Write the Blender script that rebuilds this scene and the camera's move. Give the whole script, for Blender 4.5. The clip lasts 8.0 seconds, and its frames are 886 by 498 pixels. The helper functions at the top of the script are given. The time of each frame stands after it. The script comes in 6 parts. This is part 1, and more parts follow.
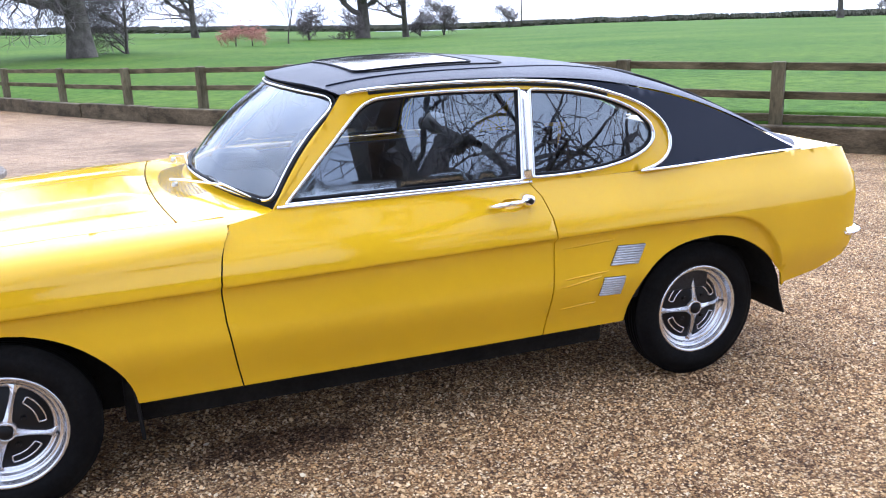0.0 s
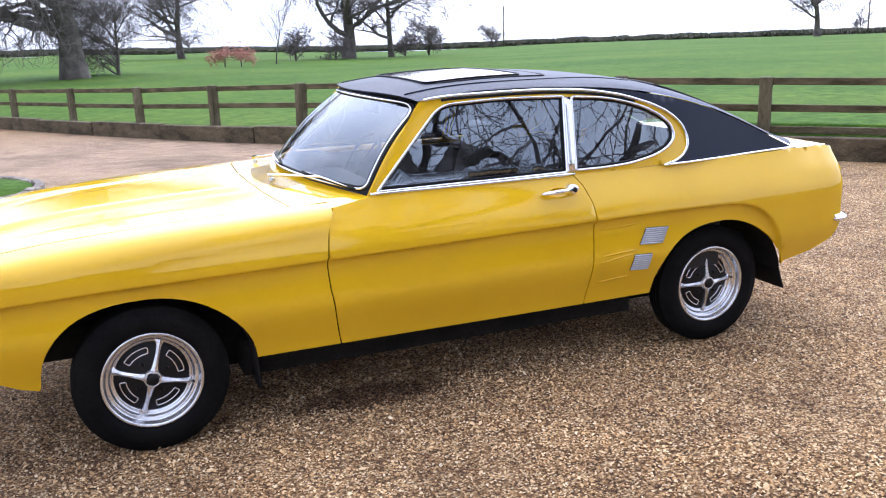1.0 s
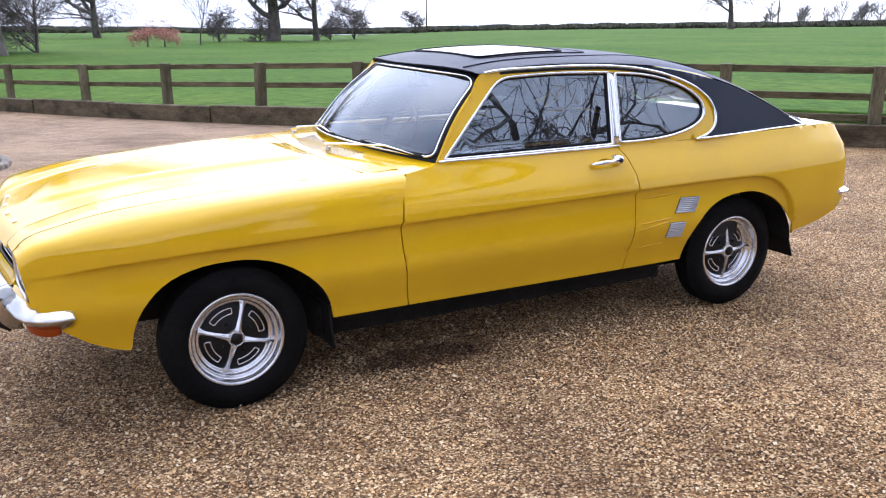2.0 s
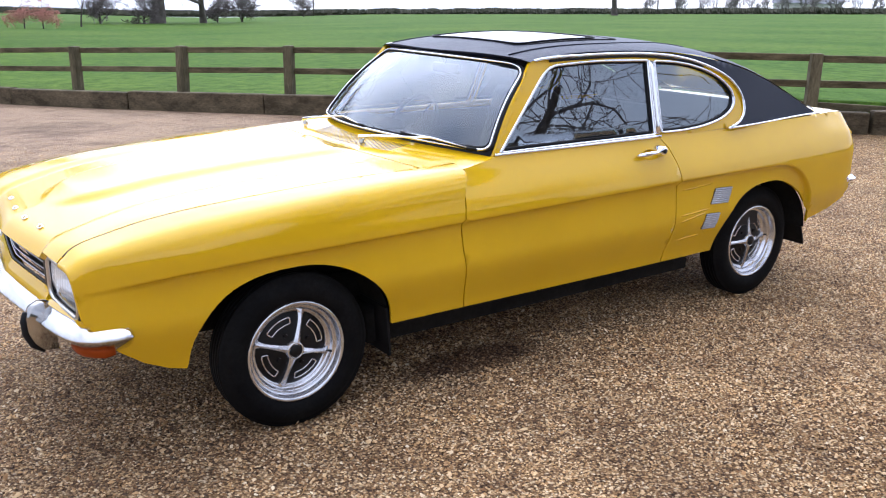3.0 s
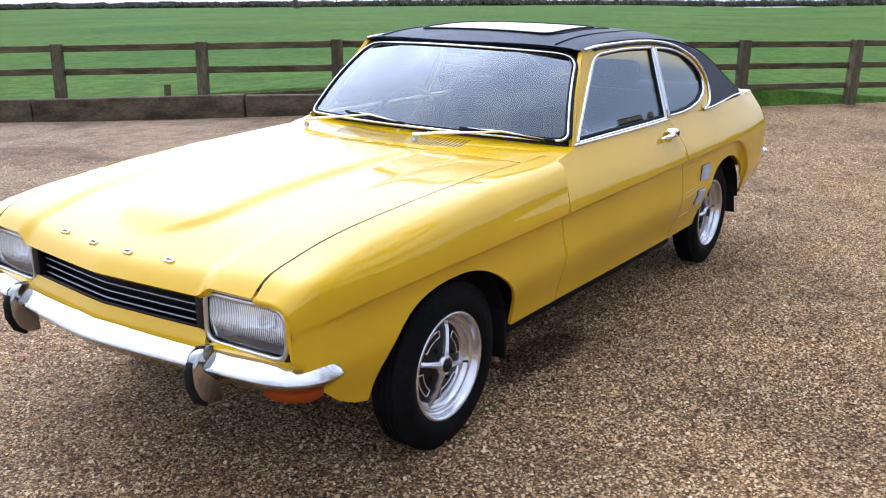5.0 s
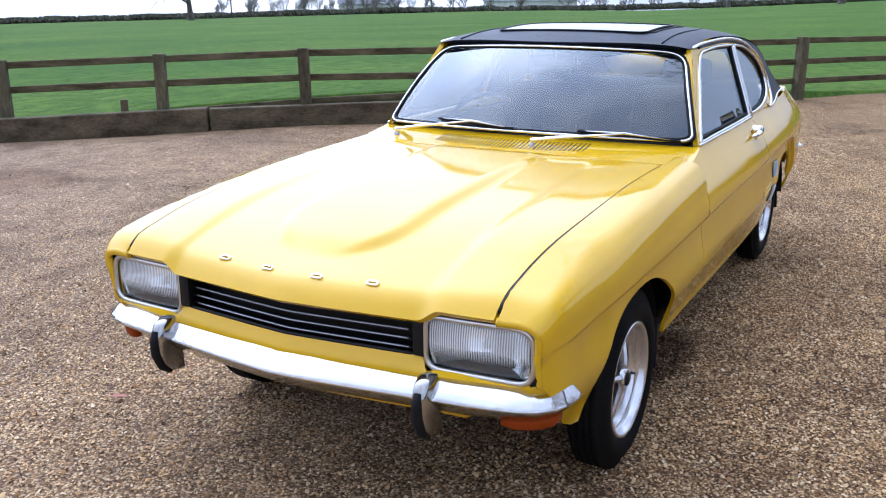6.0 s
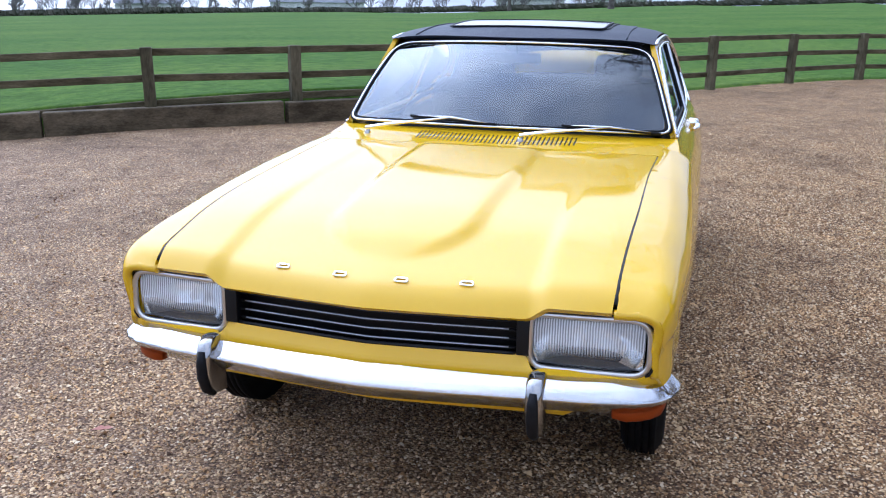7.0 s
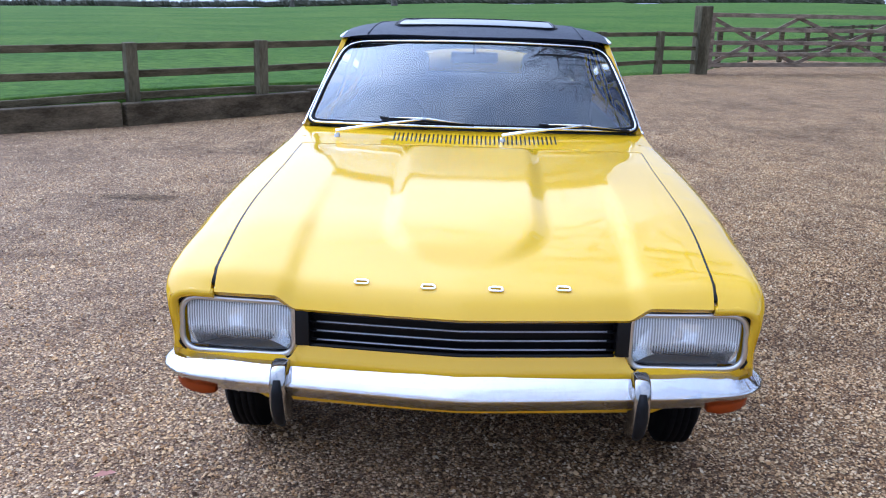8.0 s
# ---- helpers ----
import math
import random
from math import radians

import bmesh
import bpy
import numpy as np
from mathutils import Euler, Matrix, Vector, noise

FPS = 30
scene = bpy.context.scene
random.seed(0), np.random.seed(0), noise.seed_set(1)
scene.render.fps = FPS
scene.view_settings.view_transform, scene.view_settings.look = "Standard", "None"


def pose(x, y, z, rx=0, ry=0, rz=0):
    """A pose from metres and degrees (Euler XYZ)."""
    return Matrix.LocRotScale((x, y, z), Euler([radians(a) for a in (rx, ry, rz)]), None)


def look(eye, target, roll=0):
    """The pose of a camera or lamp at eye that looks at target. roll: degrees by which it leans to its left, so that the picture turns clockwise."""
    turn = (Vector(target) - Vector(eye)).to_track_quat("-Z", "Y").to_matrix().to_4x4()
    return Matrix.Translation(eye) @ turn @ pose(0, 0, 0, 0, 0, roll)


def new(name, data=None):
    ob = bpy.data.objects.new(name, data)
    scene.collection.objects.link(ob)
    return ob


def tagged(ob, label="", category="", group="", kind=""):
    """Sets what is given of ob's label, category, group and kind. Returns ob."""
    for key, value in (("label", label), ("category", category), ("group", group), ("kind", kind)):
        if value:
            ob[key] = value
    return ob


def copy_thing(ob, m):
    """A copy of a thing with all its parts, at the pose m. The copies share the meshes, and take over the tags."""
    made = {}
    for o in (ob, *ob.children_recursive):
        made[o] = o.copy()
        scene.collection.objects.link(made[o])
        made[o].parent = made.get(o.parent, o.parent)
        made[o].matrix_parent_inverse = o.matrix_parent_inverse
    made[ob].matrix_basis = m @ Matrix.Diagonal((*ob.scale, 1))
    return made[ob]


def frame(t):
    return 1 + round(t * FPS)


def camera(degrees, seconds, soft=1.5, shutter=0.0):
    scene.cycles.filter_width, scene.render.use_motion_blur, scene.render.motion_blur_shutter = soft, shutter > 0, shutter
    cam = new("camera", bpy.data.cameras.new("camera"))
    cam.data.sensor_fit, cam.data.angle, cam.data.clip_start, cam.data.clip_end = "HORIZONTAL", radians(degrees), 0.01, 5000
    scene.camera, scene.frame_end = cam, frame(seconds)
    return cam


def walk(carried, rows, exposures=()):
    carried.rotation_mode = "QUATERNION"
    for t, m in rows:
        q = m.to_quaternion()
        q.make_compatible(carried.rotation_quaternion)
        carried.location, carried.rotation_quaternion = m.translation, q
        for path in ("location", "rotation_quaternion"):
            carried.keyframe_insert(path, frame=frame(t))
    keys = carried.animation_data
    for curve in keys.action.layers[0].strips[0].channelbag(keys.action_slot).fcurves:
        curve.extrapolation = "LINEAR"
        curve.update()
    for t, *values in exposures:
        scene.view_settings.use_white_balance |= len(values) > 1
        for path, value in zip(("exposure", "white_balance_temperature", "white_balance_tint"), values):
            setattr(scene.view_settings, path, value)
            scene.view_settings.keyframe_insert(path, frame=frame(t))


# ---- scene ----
cam = camera(52.2, 8.0, soft=1.1)
EXPOSURES = [(0.0, 0.81, 5480, 19), (1.0, 0.61, 5660, 21), (1.5, 0.49, 5700, 21), (3.5, 0.36, 5750, 18), (5.5, 0.13, 5420, 17), (7.0, 0.06, 5130, 18), (8.0, 0.05, 4900, 18)]
PATH = [
    (0, (-0.931, -3.563, 1.532), (-0.235, -1.766, 0.996), -1.4),
    (0.5, (-1.162, -3.818, 1.548), (-0.464, -2.015, 1.037), -1.4),
    (1, (-1.462, -4.036, 1.552), (-0.727, -2.243, 1.056), -1.6),
    (1.5, (-1.807, -4.054, 1.532), (-0.996, -2.298, 1.025), -0.9),
    (3, (-2.538, -3.433, 1.516), (-1.442, -1.856, 0.957), 0.6),
    (3.5, (-2.821, -3.132, 1.507), (-1.591, -1.657, 0.947), 0.9),
    (4, (-3.067, -2.84, 1.484), (-1.723, -1.467, 0.927), 1.0),
    (5.3, (-3.613, -2.064, 1.486), (-2.013, -1.004, 0.923), 0.2),
    (5.5, (-3.663, -1.889, 1.471), (-2.05, -0.847, 0.912), -0.2),
    (6, (-3.838, -1.493, 1.453), (-2.156, -0.559, 0.904), -0.3),
    (6.5, (-3.974, -1.132, 1.451), (-2.201, -0.392, 0.895), 0.8),
    (7, (-4.061, -0.772, 1.422), (-2.208, -0.252, 0.878), 0.6),
    (7.5, (-4.067, -0.411, 1.418), (-2.166, -0.107, 0.873), 0.5),
    (8, (-4.103, -0.025, 1.419), (-2.18, 0.043, 0.875), 1.4),
]
walk(cam, [(t, look(eye, target, roll)) for t, eye, target, roll in PATH], EXPOSURES)

from mathutils import geometry

# ---- world and light ----
SUN_ELEV, SUN_ROT = 46.0, 36.0
world = bpy.data.worlds.new("overcast_sky")
scene.world = world
world.use_nodes = True
wn = world.node_tree
wn.nodes.clear()
w_out = wn.nodes.new("ShaderNodeOutputWorld")
w_bg = wn.nodes.new("ShaderNodeBackground")
w_sky = wn.nodes.new("ShaderNodeTexSky")
w_sky.sky_type = "NISHITA"
w_sky.sun_disc = False
w_sky.sun_elevation = radians(SUN_ELEV)
w_sky.sun_rotation = radians(SUN_ROT)
w_sky.air_density, w_sky.dust_density, w_sky.ozone_density = 1.0, 4.0, 1.0
# a closed layer of bright cloud in front of the clear sky
w_co = wn.nodes.new("ShaderNodeTexCoord")
w_map = wn.nodes.new("ShaderNodeMapping")
w_map.inputs["Scale"].default_value = (1.0, 1.0, 2.2)
w_cloud = wn.nodes.new("ShaderNodeTexNoise")
w_cloud.inputs["Scale"].default_value, w_cloud.inputs["Detail"].default_value, w_cloud.inputs["Roughness"].default_value = 2.4, 6.0, 0.55
w_ramp = wn.nodes.new("ShaderNodeValToRGB")
w_ramp.color_ramp.elements[0].position, w_ramp.color_ramp.elements[0].color = 0.34, (0.62, 0.69, 0.80, 1)
w_ramp.color_ramp.elements[1].position, w_ramp.color_ramp.elements[1].color = 0.62, (0.95, 0.98, 1.0, 1)
w_gain = wn.nodes.new("ShaderNodeVectorMath")
w_gain.operation = "SCALE"
# overcast: the zenith about three times as bright as the horizon
w_sep = wn.nodes.new("ShaderNodeSeparateXYZ")
w_lift = wn.nodes.new("ShaderNodeMapRange")
w_lift.inputs["From Min"].default_value, w_lift.inputs["From Max"].default_value = 0.0, 1.0
w_lift.inputs["To Min"].default_value, w_lift.inputs["To Max"].default_value = 6.2, 11.0
wn.links.new(w_co.outputs["Generated"], w_sep.inputs[0])
wn.links.new(w_sep.outputs["Z"], w_lift.inputs["Value"])
w_dot = wn.nodes.new("ShaderNodeVectorMath")
w_dot.operation = "DOT_PRODUCT"
w_dot.inputs[1].default_value = (math.sin(radians(SUN_ROT)) * math.cos(radians(SUN_ELEV)), math.cos(radians(SUN_ROT)) * math.cos(radians(SUN_ELEV)), math.sin(radians(SUN_ELEV)))
w_pos = wn.nodes.new("ShaderNodeMath")
w_pos.operation = "MAXIMUM"
w_pos.inputs[1].default_value = 0.0
w_pow = wn.nodes.new("ShaderNodeMath")
w_pow.operation = "POWER"
w_pow.inputs[1].default_value = 4.0
w_glow = wn.nodes.new("ShaderNodeMath")
w_glow.operation = "MULTIPLY_ADD"
w_glow.inputs[1].default_value = 26.0
wn.links.new(w_co.outputs["Generated"], w_dot.inputs[0])
wn.links.new(w_dot.outputs["Value"], w_pos.inputs[0])
wn.links.new(w_pos.outputs[0], w_pow.inputs[0])
wn.links.new(w_pow.outputs[0], w_glow.inputs[0])
wn.links.new(w_lift.outputs[0], w_glow.inputs[2])
wn.links.new(w_glow.outputs[0], w_gain.inputs["Scale"])
w_mix = wn.nodes.new("ShaderNodeMix")
w_mix.data_type = "RGBA"
w_mix.inputs[0].default_value = 0.86
w_bg.inputs["Strength"].default_value = 0.15
wn.links.new(w_co.outputs["Generated"], w_map.inputs["Vector"])
wn.links.new(w_map.outputs[0], w_cloud.inputs["Vector"])
wn.links.new(w_cloud.outputs[0], w_ramp.inputs[0])
wn.links.new(w_ramp.outputs[0], w_gain.inputs[0])
wn.links.new(w_sky.outputs[0], w_mix.inputs[6])
wn.links.new(w_gain.outputs[0], w_mix.inputs[7])
wn.links.new(w_mix.outputs[2], w_bg.inputs["Color"])
wn.links.new(w_bg.outputs[0], w_out.inputs["Surface"])

sun_data = bpy.data.lights.new("sun", "SUN")
sun_data.energy, sun_data.angle, sun_data.color = 0.5, radians(115), (1.0, 0.96, 0.9)
sun = new("sun", sun_data)
az = radians(SUN_ROT)
sun_dir = Vector((math.sin(az) * math.cos(radians(SUN_ELEV)), math.cos(az) * math.cos(radians(SUN_ELEV)), math.sin(radians(SUN_ELEV))))
sun.matrix_world = look(sun_dir * 60, (0, 0, 0))


# ---- materials ----
def mat(name, base, rough=0.5, metal=0.0, **extra):
    m = bpy.data.materials.new(name)
    m.use_nodes = True
    b = m.node_tree.nodes["Principled BSDF"]
    b.inputs["Base Color"].default_value = (*base, 1)
    b.inputs["Roughness"].default_value = rough
    b.inputs["Metallic"].default_value = metal
    for k, v in extra.items():
        b.inputs[k.replace("_", " ")].default_value = v
    return m


def nodes_of(m):
    return m.node_tree.nodes, m.node_tree.links, m.node_tree.nodes["Principled BSDF"]


def ramp(n, stops):
    r = n.new("ShaderNodeValToRGB")
    while len(r.color_ramp.elements) < len(stops):
        r.color_ramp.elements.new(0.5)
    for e, (p, c) in zip(r.color_ramp.elements, stops):
        e.position, e.color = p, (*c, 1)
    return r


def tex(n, l, kind, scale, coords, **attr):
    t = n.new(kind)
    t.inputs["Scale"].default_value = scale
    for k, v in attr.items():
        t.inputs[k].default_value = v
    l.new(coords, t.inputs["Vector"])
    return t


def mixed(n, l, fac, a, b, kind="MIX"):
    x = n.new("ShaderNodeMix")
    x.data_type, x.blend_type = "RGBA", kind
    for sock, v in ((x.inputs[0], fac), (x.inputs[6], a), (x.inputs[7], b)):
        if isinstance(v, (int, float)):
            sock.default_value = v
        elif isinstance(v, tuple):
            sock.default_value = (*v, 1)
        else:
            l.new(v, sock)
    return x.outputs[2]


def bump(n, l, b, height, strength, distance):
    bp = n.new("ShaderNodeBump")
    bp.inputs["Strength"].default_value, bp.inputs["Distance"].default_value = strength, distance
    l.new(height, bp.inputs["Height"])
    l.new(bp.outputs[0], b.inputs["Normal"])
    return bp


def coords(n, kind="Object"):
    return n.new("ShaderNodeTexCoord").outputs[kind]


def rough_mat(name, dark, light, scale, rough=0.85, bump_s=0.4, bump_d=0.004, stretch=None, fine=None):
    """A weathered surface: two colours mixed by coarse and fine noise, with fine relief."""
    m = mat(name, light, rough, 0.0, Specular_IOR_Level=0.2)
    n, l, b = nodes_of(m)
    c = coords(n)
    if stretch:
        mp = n.new("ShaderNodeMapping")
        mp.inputs["Scale"].default_value = stretch
        l.new(c, mp.inputs["Vector"])
        c = mp.outputs[0]
    a = tex(n, l, "ShaderNodeTexNoise", scale, c, Detail=6.0, Roughness=0.6)
    f = tex(n, l, "ShaderNodeTexNoise", fine or scale * 9, c, Detail=4.0, Roughness=0.65)
    r = ramp(n, [(0.35, dark), (0.65, light)])
    l.new(a.outputs[0], r.inputs[0])
    r2 = ramp(n, [(0.3, (0.62, 0.62, 0.62)), (0.7, (1.2, 1.2, 1.2))])
    l.new(f.outputs[0], r2.inputs[0])
    l.new(mixed(n, l, 1.0, r.outputs[0], r2.outputs[0], "MULTIPLY"), b.inputs["Base Color"])
    bump(n, l, b, f.outputs[0], bump_s, bump_d)
    return m


def paint_mat():
    m = mat("yellow_car_paint", (0.69, 0.40, 0.003), 0.5, 0.0, Coat_Weight=1.0, Coat_IOR=1.55, Coat_Roughness=0.035, Specular_IOR_Level=0.0)
    n, l, b = nodes_of(m)
    c = coords(n)
    a = tex(n, l, "ShaderNodeTexNoise", 2.2, c, Detail=3.0)
    r = ramp(n, [(0.3, (0.662, 0.397, 0.002)), (0.7, (0.722, 0.438, 0.003))])
    l.new(a.outputs[0], r.inputs[0])
    l.new(r.outputs[0], b.inputs["Base Color"])
    d = tex(n, l, "ShaderNodeTexNoise", 14.0, c, Detail=5.0)
    rr = n.new("ShaderNodeMapRange")
    rr.inputs["To Min"].default_value, rr.inputs["To Max"].default_value = 0.04, 0.11
    l.new(d.outputs[0], rr.inputs["Value"])
    l.new(rr.outputs[0], b.inputs["Coat Roughness"])
    return m


def vinyl_mat():
    m = mat("black_vinyl", (0.009, 0.013, 0.027), 0.5, IOR=1.32)
    n, l, b = nodes_of(m)
    v = tex(n, l, "ShaderNodeTexVoronoi", 420.0, coords(n))
    bump(n, l, b, v.outputs["Distance"], 0.35, 0.001)
    a = tex(n, l, "ShaderNodeTexNoise", 5.0, coords(n), Detail=4.0)
    rr = n.new("ShaderNodeMapRange")
    rr.inputs["To Min"].default_value, rr.inputs["To Max"].default_value = 0.45, 0.6
    l.new(a.outputs[0], rr.inputs["Value"])
    l.new(rr.outputs[0], b.inputs["Roughness"])
    return m


def glass_mat(name, tint, ior=1.6, gloss=(0.80, 0.90, 1.0)):
    """A thin pane: tinted clear glass with gloss by angle."""
    m = bpy.data.materials.new(name)
    m.use_nodes = True
    n, l = m.node_tree.nodes, m.node_tree.links
    n.clear()
    out = n.new("ShaderNodeOutputMaterial")
    tr, gl, mx, fr = n.new("ShaderNodeBsdfTransparent"), n.new("ShaderNodeBsdfGlossy"), n.new("ShaderNodeMixShader"), n.new("ShaderNodeFresnel")
    tr.inputs["Color"].default_value = (*tint, 1)
    gl.inputs["Color"].default_value = (*gloss, 1)
    gl.inputs["Roughness"].default_value = 0.01
    fr.inputs["IOR"].default_value = ior
    l.new(fr.outputs[0], mx.inputs[0])
    l.new(tr.outputs[0], mx.inputs[1])
    l.new(gl.outputs[0], mx.inputs[2])
    l.new(mx.outputs[0], out.inputs["Surface"])
    return m


def dark_patches(n, l, c, col):
    """Ragged darker patches on the gravel, among them a scuffed damp spot."""
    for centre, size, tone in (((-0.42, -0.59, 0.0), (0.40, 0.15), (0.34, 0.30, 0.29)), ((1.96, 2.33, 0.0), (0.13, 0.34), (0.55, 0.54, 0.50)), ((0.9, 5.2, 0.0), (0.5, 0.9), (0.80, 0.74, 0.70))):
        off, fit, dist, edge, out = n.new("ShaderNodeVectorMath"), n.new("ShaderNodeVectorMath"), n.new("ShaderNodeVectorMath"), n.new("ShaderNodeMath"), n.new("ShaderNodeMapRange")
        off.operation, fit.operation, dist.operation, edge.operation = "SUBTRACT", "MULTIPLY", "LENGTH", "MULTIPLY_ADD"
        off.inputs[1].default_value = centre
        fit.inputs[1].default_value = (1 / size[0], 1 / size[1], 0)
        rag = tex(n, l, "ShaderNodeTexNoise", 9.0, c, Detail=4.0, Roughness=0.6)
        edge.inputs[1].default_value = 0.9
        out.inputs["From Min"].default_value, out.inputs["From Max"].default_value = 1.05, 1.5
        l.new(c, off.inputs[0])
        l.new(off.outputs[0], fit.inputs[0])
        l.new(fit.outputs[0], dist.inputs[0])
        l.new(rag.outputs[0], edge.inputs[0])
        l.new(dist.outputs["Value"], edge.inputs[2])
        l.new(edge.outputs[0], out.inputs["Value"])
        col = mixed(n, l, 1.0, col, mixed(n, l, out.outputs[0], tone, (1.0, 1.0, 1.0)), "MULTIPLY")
    return col


def blotch(n, l, c):
    """Hand-sized scuffs, darker where finer dirt lies open."""
    patch = tex(n, l, "ShaderNodeTexNoise", 3.2, c, Detail=7.0, Roughness=0.72)
    tone = ramp(n, [(0.36, (0.72, 0.68, 0.66)), (0.50, (1.0, 1.0, 1.0)), (0.66, (1.14, 1.12, 1.08))])
    l.new(patch.outputs[0], tone.inputs[0])
    return tone.outputs[0]


def gravel_mat(name, relief):
    m = mat(name, (0.3, 0.2, 0.12), 0.9, 0.0, Specular_IOR_Level=0.2)
    n, l, b = nodes_of(m)
    c = coords(n)
    warp = tex(n, l, "ShaderNodeTexNoise", 60.0, c, Detail=2.0)
    cv = mixed(n, l, 0.012, c, warp.outputs["Color"], "ADD")
    v = tex(n, l, "ShaderNodeTexVoronoi", 105.0, cv)
    v2 = tex(n, l, "ShaderNodeTexVoronoi", 210.0, cv)
    sep = n.new("ShaderNodeSeparateColor")
    l.new(v.outputs["Color"], sep.inputs[0])
    r = ramp(n, [(0.0, (0.082, 0.044, 0.020)), (0.3, (0.270, 0.150, 0.060)), (0.6, (0.495, 0.304, 0.133)), (0.85, (0.680, 0.478, 0.250)), (1.0, (0.800, 0.640, 0.411))])
    l.new(sep.outputs[0], r.inputs[0])
    big = tex(n, l, "ShaderNodeTexNoise", 0.7, c, Detail=9.0, Roughness=0.68)
    rb = ramp(n, [(0.32, (0.58, 0.56, 0.55)), (0.50, (0.94, 0.93, 0.92)), (0.72, (1.08, 1.05, 1.0))])
    l.new(big.outputs[0], rb.inputs[0])
    # paler sandy track where wheels run
    far = n.new("ShaderNodeVectorMath")
    far.operation = "DISTANCE"
    far.inputs[1].default_value = (-2.0, 7.5, 0.0)
    l.new(c, far.inputs[0])
    sand = n.new("ShaderNodeMapRange")
    sand.inputs["From Min"].default_value, sand.inputs["From Max"].default_value = 10.0, 3.5
    sand.inputs["To Min"].default_value, sand.inputs["To Max"].default_value = 0.0, 0.55
    l.new(far.outputs["Value"], sand.inputs["Value"])
    dusty = mixed(n, l, sand.outputs[0], r.outputs[0], (0.56, 0.43, 0.32))
    # shade of the crevices between the stones, multiplied into the colour
    crevice = ramp(n, [(0.35, (1.0, 1.0, 1.0)), (0.75, (0.34, 0.30, 0.27))])
    l.new(v.outputs["Distance"], crevice.inputs[0])
    dusty = mixed(n, l, 1.0, dusty, crevice.outputs[0], "MULTIPLY")
    l.new(dark_patches(n, l, c, mixed(n, l, 1.0, mixed(n, l, 1.0, dusty, rb.outputs[0], "MULTIPLY"), blotch(n, l, c), "MULTIPLY")), b.inputs["Base Color"])
    add = n.new("ShaderNodeMath")
    add.operation = "MULTIPLY_ADD"
    l.new(v2.outputs["Distance"], add.inputs[0])
    add.inputs[1].default_value = 0.5
    l.new(v.outputs["Distance"], add.inputs[2])
    inv = n.new("ShaderNodeMath")
    inv.operation = "SUBTRACT"
    inv.inputs[0].default_value = 1.0
    l.new(add.outputs[0], inv.inputs[1])
    bump(n, l, b, inv.outputs[0], relief, 0.012)
    return m


def stone_mat():
    """Loose pebbles: each its own shade of flint, sand and rust."""
    m = mat("pebble_stone", (0.3, 0.2, 0.12), 0.8, 0.0, Specular_IOR_Level=0.3)
    n, l, b = nodes_of(m)
    g = n.new("ShaderNodeNewGeometry")
    r = ramp(n, [(0.0, (0.070, 0.037, 0.019)), (0.20, (0.265, 0.141, 0.056)), (0.45, (0.530, 0.320, 0.138)), (0.72, (0.710, 0.498, 0.258)), (0.94, (0.760, 0.590, 0.360)), (1.0, (0.800, 0.690, 0.480))])
    l.new(g.outputs["Random Per Island"], r.inputs[0])
    c = coords(n)
    big = tex(n, l, "ShaderNodeTexNoise", 0.7, c, Detail=9.0, Roughness=0.68)
    rb = ramp(n, [(0.32, (0.58, 0.56, 0.55)), (0.50, (0.94, 0.93, 0.92)), (0.72, (1.08, 1.05, 1.0))])
    l.new(big.outputs[0], rb.inputs[0])
    l.new(dark_patches(n, l, c, mixed(n, l, 1.0, mixed(n, l, 1.0, r.outputs[0], rb.outputs[0], "MULTIPLY"), blotch(n, l, c), "MULTIPLY")), b.inputs["Base Color"])
    return m


def grass_mat(name):
    m = mat(name, (0.06, 0.16, 0.02), 0.9, 0.0, Specular_IOR_Level=0.05)
    n, l, b = nodes_of(m)
    c = coords(n)
    a = tex(n, l, "ShaderNodeTexNoise", 0.12, c, Detail=6.0, Roughness=0.6)
    f = tex(n, l, "ShaderNodeTexNoise", 3.5, c, Detail=8.0, Roughness=0.75)
    ff = tex(n, l, "ShaderNodeTexNoise", 26.0, c, Detail=5.0, Roughness=0.8)
    r = ramp(n, [(0.25, (0.038, 0.100, 0.014)), (0.75, (0.096, 0.156, 0.026))])
    l.new(a.outputs[0], r.inputs[0])
    r2 = ramp(n, [(0.3, (0.42, 0.5, 0.45)), (0.5, (0.95, 0.95, 0.95)), (0.7, (1.65, 1.4, 1.25))])
    l.new(f.outputs[0], r2.inputs[0])
    r3 = ramp(n, [(0.32, (0.6, 0.6, 0.55)), (0.68, (1.3, 1.25, 1.2))])
    l.new(ff.outputs[0], r3.inputs[0])
    x = mixed(n, l, 1.0, r.outputs[0], r2.outputs[0], "MULTIPLY")
    l.new(mixed(n, l, 1.0, x, r3.outputs[0], "MULTIPLY"), b.inputs["Base Color"])
    bump(n, l, b, ff.outputs[0], 0.35, 0.05)
    return m


PAINT = paint_mat()
VINYL = vinyl_mat()
CHROME = mat("chrome", (0.94, 0.94, 0.945), 0.045, 1.0)
DULL_CHROME = mat("dull_chrome", (0.42, 0.41, 0.40), 0.12, 1.0)
BRIGHT = mat("bright_trim", (0.80, 0.81, 0.82), 0.14, 1.0)
RUBBER = rough_mat("black_rubber", (0.005, 0.005, 0.006), (0.010, 0.010, 0.011), 6.0, 0.6, 0.2, 0.001)
TYRE = rough_mat("tyre_rubber", (0.004, 0.004, 0.0045), (0.008, 0.008, 0.008), 8.0, 0.72, 0.3, 0.002)
TYRE.node_tree.nodes["Principled BSDF"].inputs["IOR"].default_value = 1.3
